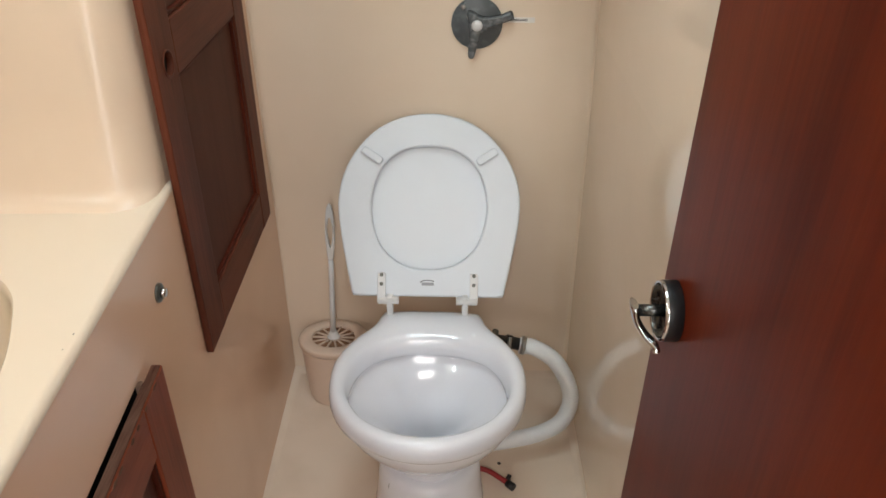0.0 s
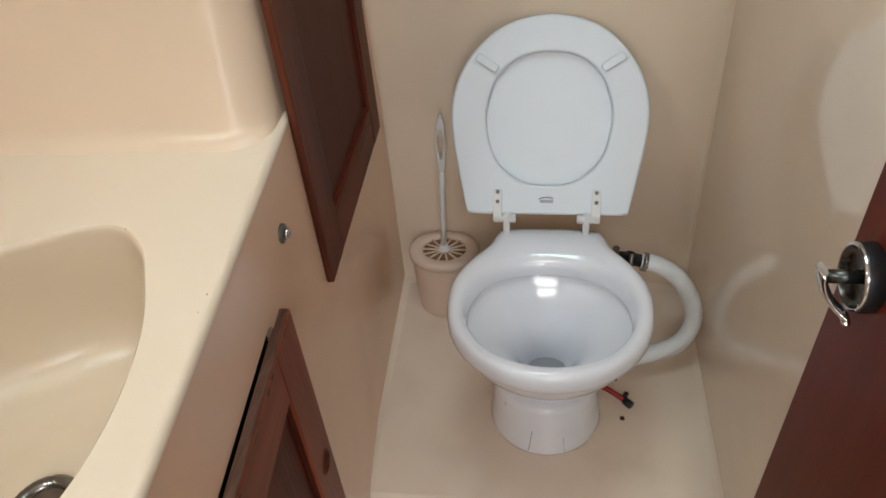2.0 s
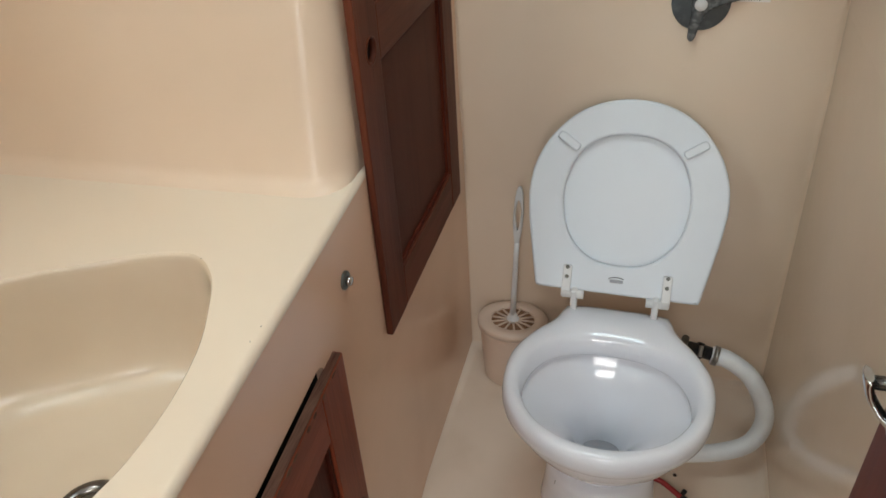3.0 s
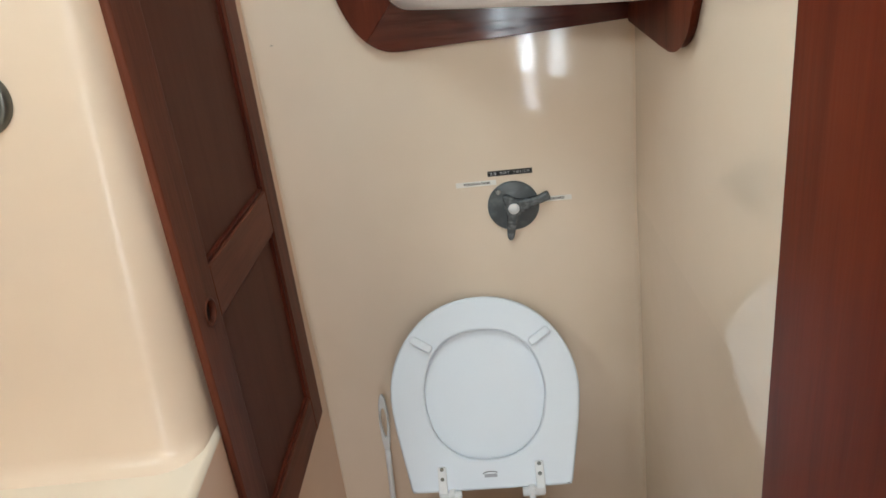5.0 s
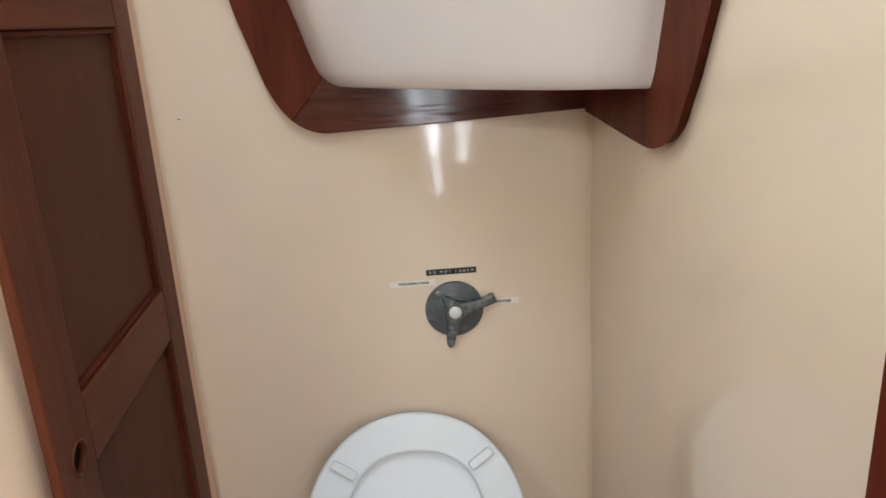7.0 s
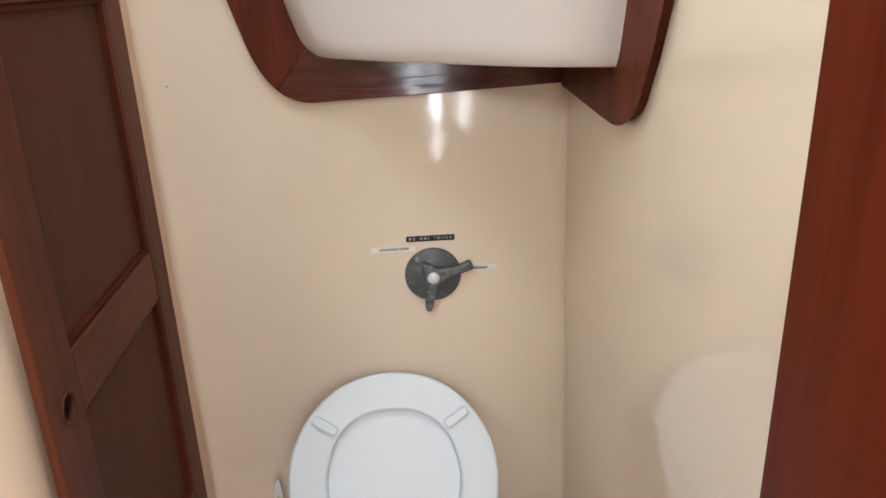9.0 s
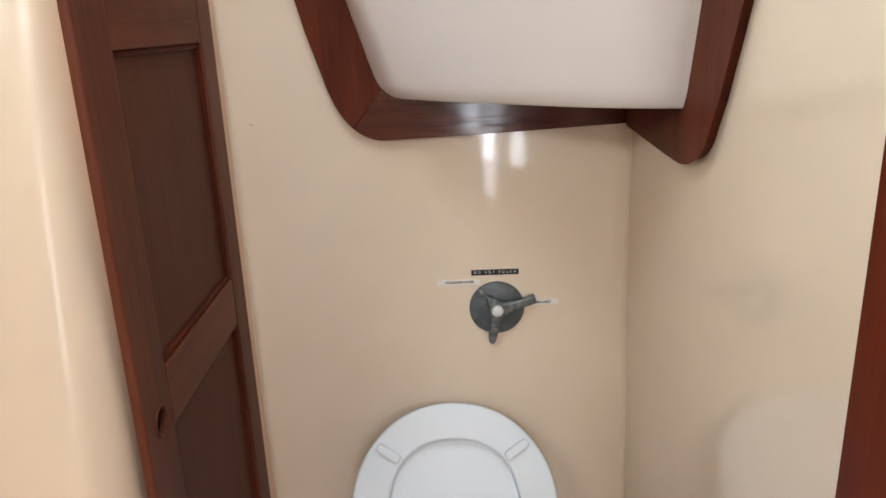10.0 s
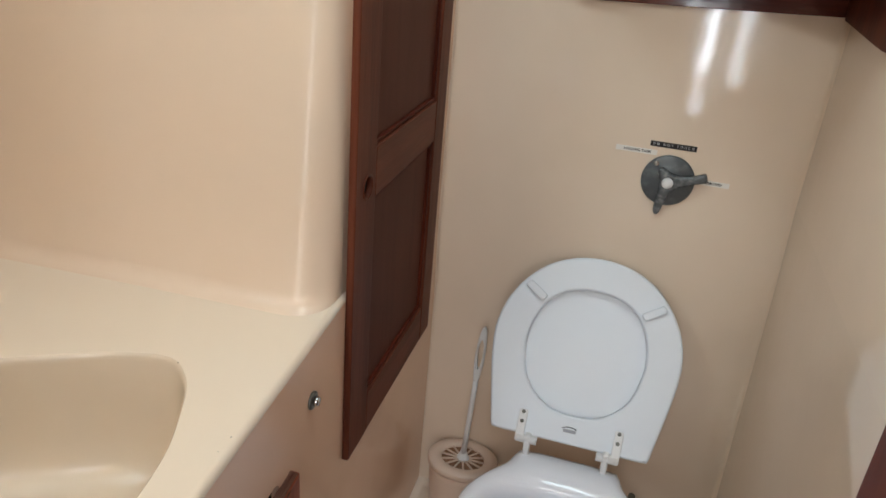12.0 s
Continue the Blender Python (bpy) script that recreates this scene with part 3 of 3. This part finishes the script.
def start_at_front(line):
    """Resample by angle about the bowl's middle so that rings match."""
    c = Vector((0, 0.98))
    a = [(math.atan2(p.x - c.x, -(p.y - c.y)), p) for p in line]
    a.sort(key=lambda q: q[0])
    out, k = [], 0
    angs = [q[0] for q in a]
    for i in range(N):
        t = -math.pi + 2 * math.pi * (i + 0.5) / N
        while k < len(angs) and angs[k] < t:
            k += 1
        p, q = a[k - 1], a[k % len(a)]
        span = (q[0] - p[0]) % (2 * math.pi)
        f = ((t - p[0]) % (2 * math.pi)) / span if span else 0
        out.append(Vector((p[1].x + (q[1].x - p[1].x) * f, p[1].y + (q[1].y - p[1].y) * f)))
    return out


outer = start_at_front([p.to_2d() for p in closed_spline(OUT, 600)])
inner = start_at_front([p.to_2d() for p in closed_spline(INN, 600)])


def ellipse_ring(cy, rx, ry_front, ry_back):
    out = []
    for i in range(N):
        t = -math.pi + 2 * math.pi * (i + 0.5) / N
        ry = ry_front if abs(t) < math.pi / 2 else ry_back
        out.append(Vector((rx * math.sin(t), cy - ry * math.cos(t))))
    return out


def mixed(a, b, f):
    return [p.lerp(q, f) for p, q in zip(a, b)]


def at_z(line, z):
    return [(p.x + TX, p.y, z) for p in line]


foot = ellipse_ring(1.05, 0.072, 0.071, 0.125)
rings = []
for f, z in ((1.0, 0.118), (0.985, 0.145), (0.93, 0.168), (0.80, 0.192), (0.60, 0.222), (0.40, 0.255), (0.245, 0.288), (0.155, 0.315), (0.12, 0.333), (0.105, 0.342)):
    rings.append(at_z(mixed(outer, foot, f), z))
# rolled rim, a little proud of the body
for s, z in ((0.045, 0.345), (0.014, 0.352), (0.0, 0.363), (0.0, 0.374)):
    rings.append(at_z(mixed(outer, foot, s), z))
for f, z in ((0.06, 0.383), (0.18, 0.389), (0.36, 0.392), (0.58, 0.3915), (0.78, 0.388), (0.92, 0.381), (1.0, 0.371)):
    rings.append(at_z(mixed(outer, inner, f), z))
well = ellipse_ring(1.010, 0.036, 0.030, 0.030)
for f, z in ((0.022, 0.362), (0.030, 0.353), (0.028, 0.347), (0.010, 0.345)):
    rings.append(at_z(mixed(inner, well, f), z))
# under the lip the bowl reaches further back
under_lip = [Vector((p.x, p.y + 0.016 * (max(0.0, p.y - 1.0) / 0.12) ** 2)) for p in inner]
for f, z in ((-0.03, 0.341), (-0.02, 0.336), (0.02, 0.331), (0.20, 0.3175), (0.39, 0.3020), (0.53, 0.2860), (0.65, 0.2690), (0.76, 0.250), (0.85, 0.231), (0.92, 0.213), (0.97, 0.200), (1.0, 0.189), (1.03, 0.165)):
    rings.append(at_z(mixed(under_lip, well, f), z))
bowl = part("bowl", loft(rings, False, True), CHINA, toilet, "glossy white china bowl")
part("bowl_outlet", revolve([(0.0365, 0.002), (0.02, -0.003), (0.0005, -0.004)], pose(TX, 1.010, 0.187), 24, caps=False), SHADE, bowl, "bowl outlet with its soft shade painted grey")
PED = ((0.070, 0.069, 0.124, 0.128), (0.088, 0.082, 0.130, 0.127), (0.097, 0.091, 0.134, 0.123), (0.102, 0.0965, 0.137, 0.112), (0.106, 0.101, 0.140, 0.07),
       (0.111, 0.106, 0.145, 0.022), (0.1135, 0.109, 0.147, 0.008), (0.111, 0.107, 0.145, 0.0))
base = [at_z(ellipse_ring(1.05, rx, rf, rb), z) for rx, rf, rb, z in PED]
pedestal = part("pedestal", loft(base, True, True), CHINA, toilet, "white china pedestal with crazed seams")


def crack(a0, a1, z0, z1, r):
    """A fine dark line on the pedestal, from one angle and height to another."""
    pts = []
    for k in range(9):
        t, z = a0 + (a1 - a0) * k / 8, z0 + (z1 - z0) * k / 8
        for (xa, fa, _, za), (xb, fb, _, zb) in zip(PED[2:], PED[3:]):
            if zb <= z <= za:
                f = (za - z) / (za - zb)
                pts.append((TX + (xa + (xb - xa) * f) * math.sin(t), 1.05 - (fa + (fb - fa) * f) * math.cos(t), z))
                break
    part("crack_line", tube(pts, r, 5), DRIP, pedestal, "fine dark crack")


crack(-0.24, -0.29, 0.066, 0.004, 0.0006)
crack(0.34, 0.36, 0.050, 0.006, 0.0003)
crack(-0.86, -0.88, 0.112, 0.098, 0.0006)
seam = [(TX + 0.0722 * math.sin(radians(a)), 1.05 - 0.0712 * math.cos(radians(a)), 0.1285) for a in range(-52, 49, 4)]
part("neck_seam", tube(seam, 0.0007, 5), SHADE, pedestal, "thin grey joint line under the bowl")

# seat and lid, raised, leaning back on the wall
LEAN = 29.5
seat_m = Matrix.Translation((-0.017, 1.2, 0.463)) @ pose(0, 0, 0, 90 - LEAN, 0, 0)
SHAPE = [(0.138, -0.041), (0.149, -0.036), (0.153, -0.02), (0.163, 0.03), (0.174, 0.09), (0.1785, 0.145), (0.169, 0.197), (0.144, 0.245), (0.104, 0.286), (0.055, 0.310)]
SHAPE = [(x, y, 0) for x, y in SHAPE] + [(0, 0.318, 0)] + [(-x, y, 0) for x, y in SHAPE[::-1]] + [(-0.06, -0.041, 0), (0.06, -0.041, 0)]
seat_line = [p.to_2d() for p in closed_spline(SHAPE, 120)]
HOLE = [(0, 0.013), (0.054, 0.023), (0.096, 0.062), (0.1125, 0.12), (0.1095, 0.168), (0.090, 0.215), (0.051, 0.2455)]
HOLE = [(x, y, 0) for x, y in HOLE] + [(0, 0.254, 0)] + [(-x, y, 0) for x, y in HOLE[:0:-1]]
hole_line = [p.to_2d() for p in closed_spline(HOLE, 80)]
seat = part("seat", plate(seat_line, [hole_line], 0.016, seat_m @ pose(0, 0, -0.016), 0.005), SEAT, toilet, "white enamelled seat ring, raised")
lid = part("lid", plate(offset(seat_line, 0.002), [], 0.013, seat_m @ pose(0, 0, -0.031), 0.004), SEAT, toilet, "white lid behind the raised seat")
for sx in (-1, 1):
    pad_m = seat_m @ pose(sx * 0.112, 0.235, 0, 0, 0, 33 * sx)
    part("bumper", plate(rounded_rect(-0.023, -0.008, 0.023, 0.008, 0.006), [], 0.009, pad_m, 0.003), SEAT, seat, "small white rubber bumper")
    hinge = part("hinge", plate(rounded_rect(-0.008, -0.051, 0.008, 0.010, 0.004), [], 0.007, seat_m @ pose(sx * 0.0905, -0.004, 0), 0.0015), WHITE_PLASTIC, toilet, "white plastic seat hinge")
    for v in (-0.016, 0.002):
        part("screw", revolve([(0.0038, 0.0), (0.0036, 0.001), (0.002, 0.0016)], seat_m @ pose(sx * 0.0905, v, 0.0068), 14), BRONZE, hinge, "dull steel screw head")
    px = -0.017 + sx * 0.0905
    py, pz = 1.176, 0.4215
    pin = tube([(px + 0.006 * sx, py, pz), (px - 0.034 * sx, py, pz)], 0.0085, 16)
    part("pin", pin, WHITE_PLASTIC, hinge)
    bm = box((px - 0.0165 * sx - 0.0062, py - 0.008, 0.385), (px - 0.0165 * sx + 0.0062, py + 0.008, 0.4325), 0.003)
    part("post", bm, WHITE_PLASTIC, hinge)
arc = [(0.015 * math.cos(radians(a)), 0.006 * math.sin(radians(a)), 0.0006) for a in range(35, 166, 10)]
logo = part("emblem", tube([seat_m @ Vector((p[0], p[1] - 0.014, p[2])) for p in arc], 0.0009, 6), GREY, seat, "small grey printed emblem")
part("emblem_bar", plate(rounded_rect(-0.012, -0.0185, 0.012, -0.0125, 0.001), [], 0.0005, seat_m @ pose(0, 0, 0.0001)), SHADE, logo)

# waste hose looping from the back of the bowl to the base
hose_path = open_spline([(0.178, 1.246, 0.256), (0.211, 1.243, 0.252), (0.257, 1.235, 0.222), (0.289, 1.222, 0.168), (0.295, 1.207, 0.122), (0.272, 1.185, 0.086), (0.218, 1.163, 0.072), (0.150, 1.145, 0.070), (0.085, 1.130, 0.072)], 14)
part("hose", tube(hose_path, lambda f: 0.0178 + 0.0004 * math.sin(f * 330), 18), HOSE, toilet, "white ribbed waste hose")
part("inlet_spigot", tube([(0.085, 1.205, 0.288), (0.12, 1.235, 0.278), (0.16, 1.247, 0.262), (0.188, 1.246, 0.256)], 0.0135, 16), BLACK, toilet, "black inlet spigot")
for k, (p, q) in enumerate((((0.150, 1.2445, 0.2655), (0.159, 1.2465, 0.262)), ((0.181, 1.246, 0.257), (0.191, 1.2445, 0.2555)))):
    clamp = part("hose_clamp", tube([p, q], 0.0200 if k else 0.0165, 20), STEEL if k else BLACK, toilet, "steel hose clamp")
    part("clamp_screw", tube([(p[0] + 0.004, p[1] - 0.024, p[2] + 0.004), (p[0] + 0.006, p[1] - 0.012, p[2] + 0.022)], 0.0045, 10), STEEL, clamp)
part("vent_plug", tube([(0.122, 1.232, 0.286), (0.124, 1.230, 0.306)], 0.007, 14), BRONZE, toilet, "small dull metal plug")

# red drain cock line at the foot
line = thing("drain_line", (0.14, 1.085, 0), "short red rubber line with a black end on the floor", "hose")
part("line", tube(open_spline([(0.07, 1.115, 0.02), (0.11, 1.108, 0.019), (0.14, 1.092, 0.014), (0.160, 1.078, 0.010)], 6), 0.0058, 10), RED, line)
part("end_cap", tube([(0.156, 1.082, 0.010), (0.170, 1.069, 0.009)], 0.0085, 12), BLACK, line)
part("nozzle", tube([(0.155, 1.09, 0.006), (0.163, 1.10, 0.014)], 0.005, 10), BLACK, line)
for dx, dy, dr in ((0.15, 1.043, 0.0055), (0.142, 1.144, 0.0042)):
    solid("drip_spot", revolve([(dr, 0.0), (dr * 0.75, 0.0012), (dr * 0.2, 0.0015)], pose(dx, dy, 0.0), 14), DRIP, "dark drip on the cream floor", "stain")

# ---- toilet brush ----
BX, BY = -0.2475, 1.362
brush = thing("toilet_brush", (BX, BY, 0), "cream plastic toilet brush standing in its round holder", "toilet brush")
lid_m = pose(BX, BY, 0) @ Matrix.Diagonal((1, 0.80, 1, 1))
part("holder", revolve([(0.064, 0.0), (0.067, 0.004), (0.0685, 0.010), (0.072, 0.06), (0.0765, 0.14), (0.0775, 0.160)], lid_m, 48), CREAM_PLASTIC, brush)
collar = part("collar", revolve([(0.0775, 0.158), (0.082, 0.160), (0.083, 0.172), (0.080, 0.177), (0.053, 0.178), (0.0505, 0.175), (0.0495, 0.167)], lid_m, 48, caps=False), CREAM_PLASTIC, brush)
part("slot_disc", revolve([(0.0505, 0.1715), (0.0005, 0.172)], lid_m, 36, caps=False), BROWN, brush, "brown recessed disc between the spokes")
for k in range(14):
    a = 2 * math.pi * k / 14
    c, s = math.cos(a), math.sin(a)
    part("spoke", tube([(BX + 0.010 * c, BY + 0.008 * s, 0.174), (BX + 0.051 * c, BY + 0.041 * s, 0.174)], 0.0023, 8), CREAM_PLASTIC, collar)
part("hub", revolve([(0.015, 0.170), (0.015, 0.178), (0.011, 0.184), (0.008, 0.192), (0.007, 0.20)], lid_m, 24), WHITE_PLASTIC, brush)
foot_p, tip_p = Vector((BX, BY, 0.19)), Vector((-0.230, 1.352, 0.537))
axis = (tip_p - foot_p)


def along(f):
    return foot_p + axis * f


part("handle", tube([along(f) for f in (0, 0.2, 0.45, 0.60)], lambda f: 0.0068 - 0.0012 * f, 14), WHITE_PLASTIC, brush)
ax = axis.normalized()
side = Vector((1, 0, 0))
side = (side - ax * side.dot(ax)).normalized()
grip_m = Matrix((side, ax, side.cross(ax))).transposed().to_4x4()
grip_m.translation = along(0.56)
GL = axis.length * 0.44
grip = [(0, 0), (0.005, 0.012), (0.0085, 0.04), (0.0105, 0.075), (0.0095, 0.11), (0.006, GL - 0.01), (0, GL), (-0.006, GL - 0.01), (-0.0095, 0.11), (-0.0105, 0.075), (-0.0085, 0.04), (-0.005, 0.012)]
slot = [(0, 0.045), (0.004, 0.065), (0.0055, 0.085), (0.0045, 0.108), (0, 0.122), (-0.0045, 0.108), (-0.0055, 0.085), (-0.004, 0.065)]
part("grip", plate([p.to_2d() for p in closed_spline([(x, y, 0) for x, y in grip], 48)], [[p.to_2d() for p in closed_spline([(x, y, 0) for x, y in slot], 32)]], 0.009, grip_m @ pose(0, 0, -0.0045), 0.0025), WHITE_PLASTIC, brush, "flat looped grip")

# ---- diverter valve with its labels ----
VX, VZ = 0.069, 0.907
valve = thing("diverter_valve", (VX, back_y(VZ), VZ), "grey plastic two-way diverter valve handle on a round plate", "valve")
vm = back_pose(VX, VZ)
plate_ob = part("plate", revolve([(0.0475, 0.0), (0.0475, 0.004), (0.0455, 0.0062), (0.012, 0.0066)], vm, 48), GREY, valve, "round grey plate")


handle = part("handle_hub", revolve([(0.016, 0.005), (0.0155, 0.013), (0.013, 0.016)], vm, 28), GREY, valve)
LEVER = [(0.066, 0.020), (0.061, 0.0260), (0.045, 0.0195), (0.020, 0.0145), (0.004, 0.017), (-0.009, 0.0245), (-0.0175, 0.0245), (-0.0185, 0.016), (-0.0140, 0.003),
         (-0.0135, -0.020), (-0.0155, -0.052), (-0.0130, -0.062), (-0.007, -0.0635), (-0.0025, -0.057), (0.003, -0.035), (0.012, -0.014), (0.030, -0.002), (0.058, 0.008), (0.067, 0.0125)]
lever_line = [p.to_2d() for p in closed_spline([(x, y, 0) for x, y in LEVER], 76)]
part("lever", plate(lever_line, [], 0.012, vm @ pose(0, 0, 0.0065, 1, -2, 0), 0.0045), LEVER_GREY, handle, "scuffed glossy grey three-armed lever")
part("cap", revolve([(0.0102, 0.014), (0.0102, 0.0205), (0.0088, 0.0225), (0.001, 0.023)], vm, 28), WHITE_PLASTIC, handle, "white round cap")
for vx, vy in ((-0.0255, 0.030), (-0.014, 0.012)):
    part("screw", revolve([(0.0048, 0.0), (0.0045, 0.0022), (0.002, 0.003)], vm @ pose(vx, vy, 0.0062), 16), STEEL, plate_ob, "steel screw")


def sticker(name, x0, x1, z, h, mat, label, text, size, ink, shift=0.0, turn=0.0, spacing=1.0):
    ob = thing(name, ((x0 + x1) / 2, back_y(z), z), label, "label", "labels round the diverter valve")
    m = back_pose((x0 + x1) / 2, z) @ pose(0, 0, 0.0004, 0, 0, turn)
    part("strip", plate(rounded_rect(-(x1 - x0) / 2, -h / 2, (x1 - x0) / 2, h / 2, 0.0006, 2), [], 0.0006, m), mat, ob)
    lettering("lettering", text, size, m @ pose(shift, 0, 0.0008), ink, ob, spacing, 0.00016 if ink == INK else 0.0)


sticker("name_label", -0.033, 0.041, 0.955, 0.0098, LABEL, "white paper label reading HOLDING TANK", "HOLDING TANK", 0.0065, INK, 0.002)
sticker("name_label", 0.096, 0.176, 0.9135, 0.0098, LABEL, "white paper label reading OVERBOARD", "OVERBOARD", 0.0063, INK, 0.008)
sticker("warning_tape", 0.0265, 0.1075, 0.9715, 0.0098, TAPE, "black embossed tape reading DO NOT TOUCH", "DO NOT TOUCH", 0.0060, EMBOSS, 0.0, 0.0, 1.75)

# ---- corner cabinet with its wooden surround ----
cab = thing("corner_cabinet", (0.10, 1.33, 1.21), "white moulded corner cabinet with a mahogany surround", "cabinet")
TT = 0.016
# trim on the back wall: bottom rail and the slanting left stile with its rounded corner
tm = back_pose(0, 1.2)


def up(z):
    return z - 1.2


RIGHT = right_x(1.2)


def bent(p0, p1, p2, f):
    return tuple((1 - f) ** 2 * a + 2 * f * (1 - f) * b + f * f * c for a, b, c in zip(p0, p1, p2))


# outer and inner corners of the surround are rounded, with a mitre half way
OUTER = [bent((-0.098, 1.2060), (-0.166, 1.2030), (-0.1950, 1.297), k / 12) for k in range(13)]
INNER = [bent((-0.064, 1.2865), (-0.104, 1.2855), (-0.1190, 1.322), k / 8) for k in range(9)]
rail_line = [(0.10, 1.2125), (RIGHT - 0.001, 1.220), (RIGHT - 0.001, 1.290), *INNER[:5], *OUTER[6::-1]]
stile_line = [*INNER[4:], (-0.142, 1.385), (-0.157, 1.45), (-0.173, 1.56), (-0.258, 1.56), (-0.235, 1.44), (-0.219, 1.375), (-0.2065, 1.335), *OUTER[:5:-1]]
part("bottom_rail", plate([(x, up(z)) for x, z in rail_line], [], TT, tm, 0.0012), MAH_X, cab, "curved mahogany bottom rail")
part("left_stile", plate([(x, up(z)) for x, z in stile_line], [], TT - 0.0004, tm, 0.0012), MAH_Z, cab, "slanting mahogany stile")
# board on the side wall
bm_board = Matrix(((0, 0, -1, RIGHT - 0.0005), (1, 0, 0, 0), (0, 1, 0, 0), (0, 0, 0, 1)))
board = [(back_y(1.215) - 0.018, 1.2205), (back_y(1.28) - 0.018, 1.30), (1.13, 1.30), (1.095, 1.36), (1.06, 1.45), (1.02, 1.56), (0.860, 1.56), (0.914, 1.44), (0.951, 1.36), (0.983, 1.293), *[(1.106 + 0.103 * math.cos(radians(a)), 1.2715 + 0.061 * math.sin(radians(a))) for a in range(192, 271, 6)], (1.15, 1.2115)]
bmx = plate([(y, z) for y, z in board[::-1]], [], 0.012, bm_board, 0.005)
part("right_board", bmx, MAH_Z, cab, "mahogany end board on the side wall")
# white bowed front between them
rows = []
for z, push in ((1.272, -0.03), (1.2732, -0.012), (1.276, -0.004), (1.281, 0.0), (1.288, 0.004), (1.296, 0.007), (1.306, 0.009), (1.36, 0.022), (1.44, 0.042), (1.56, 0.07)):
    low = max(0.0, 1.306 - z) / 0.036
    a = Vector((-0.111 - 0.30 * (z - 1.277) + 0.034 * (1 - math.sqrt(max(0.0, 1 - min(1.0, low) ** 2))), back_y(z) - 0.006))
    b = Vector((RIGHT - 0.011, 1.088 - 0.42 * (z - 1.28)))
    d = (b - a)
    nrm = Vector((d.y, -d.x)).normalized()
    if nrm.y > 0:
        nrm = -nrm
    row = []
    for k in range(33):
        f = k / 32
        bow = 0.040 * (1 - (2 * f - 1) ** 4) + push * min(1, 6 * f, 6 * (1 - f) + 0.4)
        row.append((*(a + d * f + nrm * bow), z))
    rows.append(row)
bm = loft(rows, closed=False)
under = [bm.verts.new(p) for p in rows[0]] + [bm.verts.new((RIGHT - 0.011, back_y(1.27) - 0.01, 1.272))]
bm.faces.new(under)
part("front", bm, BIN, cab, "bowed white moulded front")

# ---- entry door, standing open ----
E0 = Vector((0.246, 0.620))
dv = Vector((0.0, -1.0))
nv = Vector((-dv.y, dv.x))
if nv.x > 0:
    nv = -nv
W = 0.70
dm = Matrix(((dv.x, 0, nv.x, E0.x), (dv.y, 0, nv.y, E0.y), (0, 1, 0, 0), (0, 0, 0, 1)))
entry = thing("door_1", (E0.x, E0.y, -0.10), "open mahogany veneered entry door with a chrome latch", "door", "", "structure")
part("leaf", plate([(0, -0.10), (W, -0.10), (W, 1.86), (0, 1.86)], [], 0.028, dm @ pose(0, 0, -0.028), 0.002), DOOR, entry)
latch = part("latch_rose", revolve([(0.0275, 0.0), (0.0295, 0.0005), (0.0295, 0.013), (0.0292, 0.0142)], dm @ pose(0.050, 0.856, 0), 40, caps=False), BLACK, entry, "dark latch body")
lm = dm @ pose(0.050, 0.856, 0)
part("ring", revolve([(0.0292, 0.0142), (0.0290, 0.0165), (0.0275, 0.0178), (0.0264, 0.0168)], lm, 40, caps=False), CHROME, latch, "chrome ring")
part("cup", revolve([(0.0264, 0.0168), (0.0250, 0.0130), (0.0215, 0.0100), (0.013, 0.0085), (0.0005, 0.0085)], lm, 40, caps=False), DARK_CHROME, latch, "chrome cup darkened for the door's reflection")
part("stem", tube([lm @ Vector((0, 0, 0.003)), lm @ Vector((0, 0, 0.0365))], 0.0060, 16), DARK_CHROME, latch)
lev = open_spline([(-0.002, 0.006, 0.040), (0.0, 0.0, 0.0395), (0.004, -0.010, 0.036), (0.010, -0.020, 0.029), (0.017, -0.028, 0.020), (0.022, -0.032, 0.0185)], 6)
bm = bmesh.new()
rings = []
for i, p in enumerate(lev):
    f = i / (len(lev) - 1)
    t = (lev[min(i + 1, len(lev) - 1)] - lev[max(i - 1, 0)]).normalized()
    u = Vector((1, 0, 0))
    v = t.cross(u).normalized()
    wdt = 0.0125 * (1 - 0.6 * f) * (0.75 if i in (0, len(lev) - 1) else 1)
    rings.append([lm @ (p + u * wdt * math.cos(2 * math.pi * k / 14) + v * 0.0038 * math.sin(2 * math.pi * k / 14)) for k in range(14)])
part("lever", loft(rings, True, True, bm), CHROME, latch, "curved chrome lever")

# small chips and marks in the gelcoat
for x, y, z, r in ((-0.3285, 0.550, ZC, 0.0010), (-0.3285, 0.527, ZC, 0.0006), (-0.452, 0.641, ZC - 0.0002, 0.0010)):
    solid("chip", revolve([(r, 0.0001), (r * 0.7, 0.0004), (r * 0.1, 0.0005)], pose(x, y, z) @ Matrix.Diagonal((0.5, 1.4, 1, 1)), 9), DRIP, "tiny dark chip in the cream counter", "chip")
solid("scuff_mark", tube([back_pose(-0.324, 1.238) @ Vector((0, 0, 0.0002)), back_pose(-0.319, 1.2375) @ Vector((0, 0, 0.0002))], 0.0005, 6), DRIP, "tiny dark scuff on the cream back wall", "scuff")
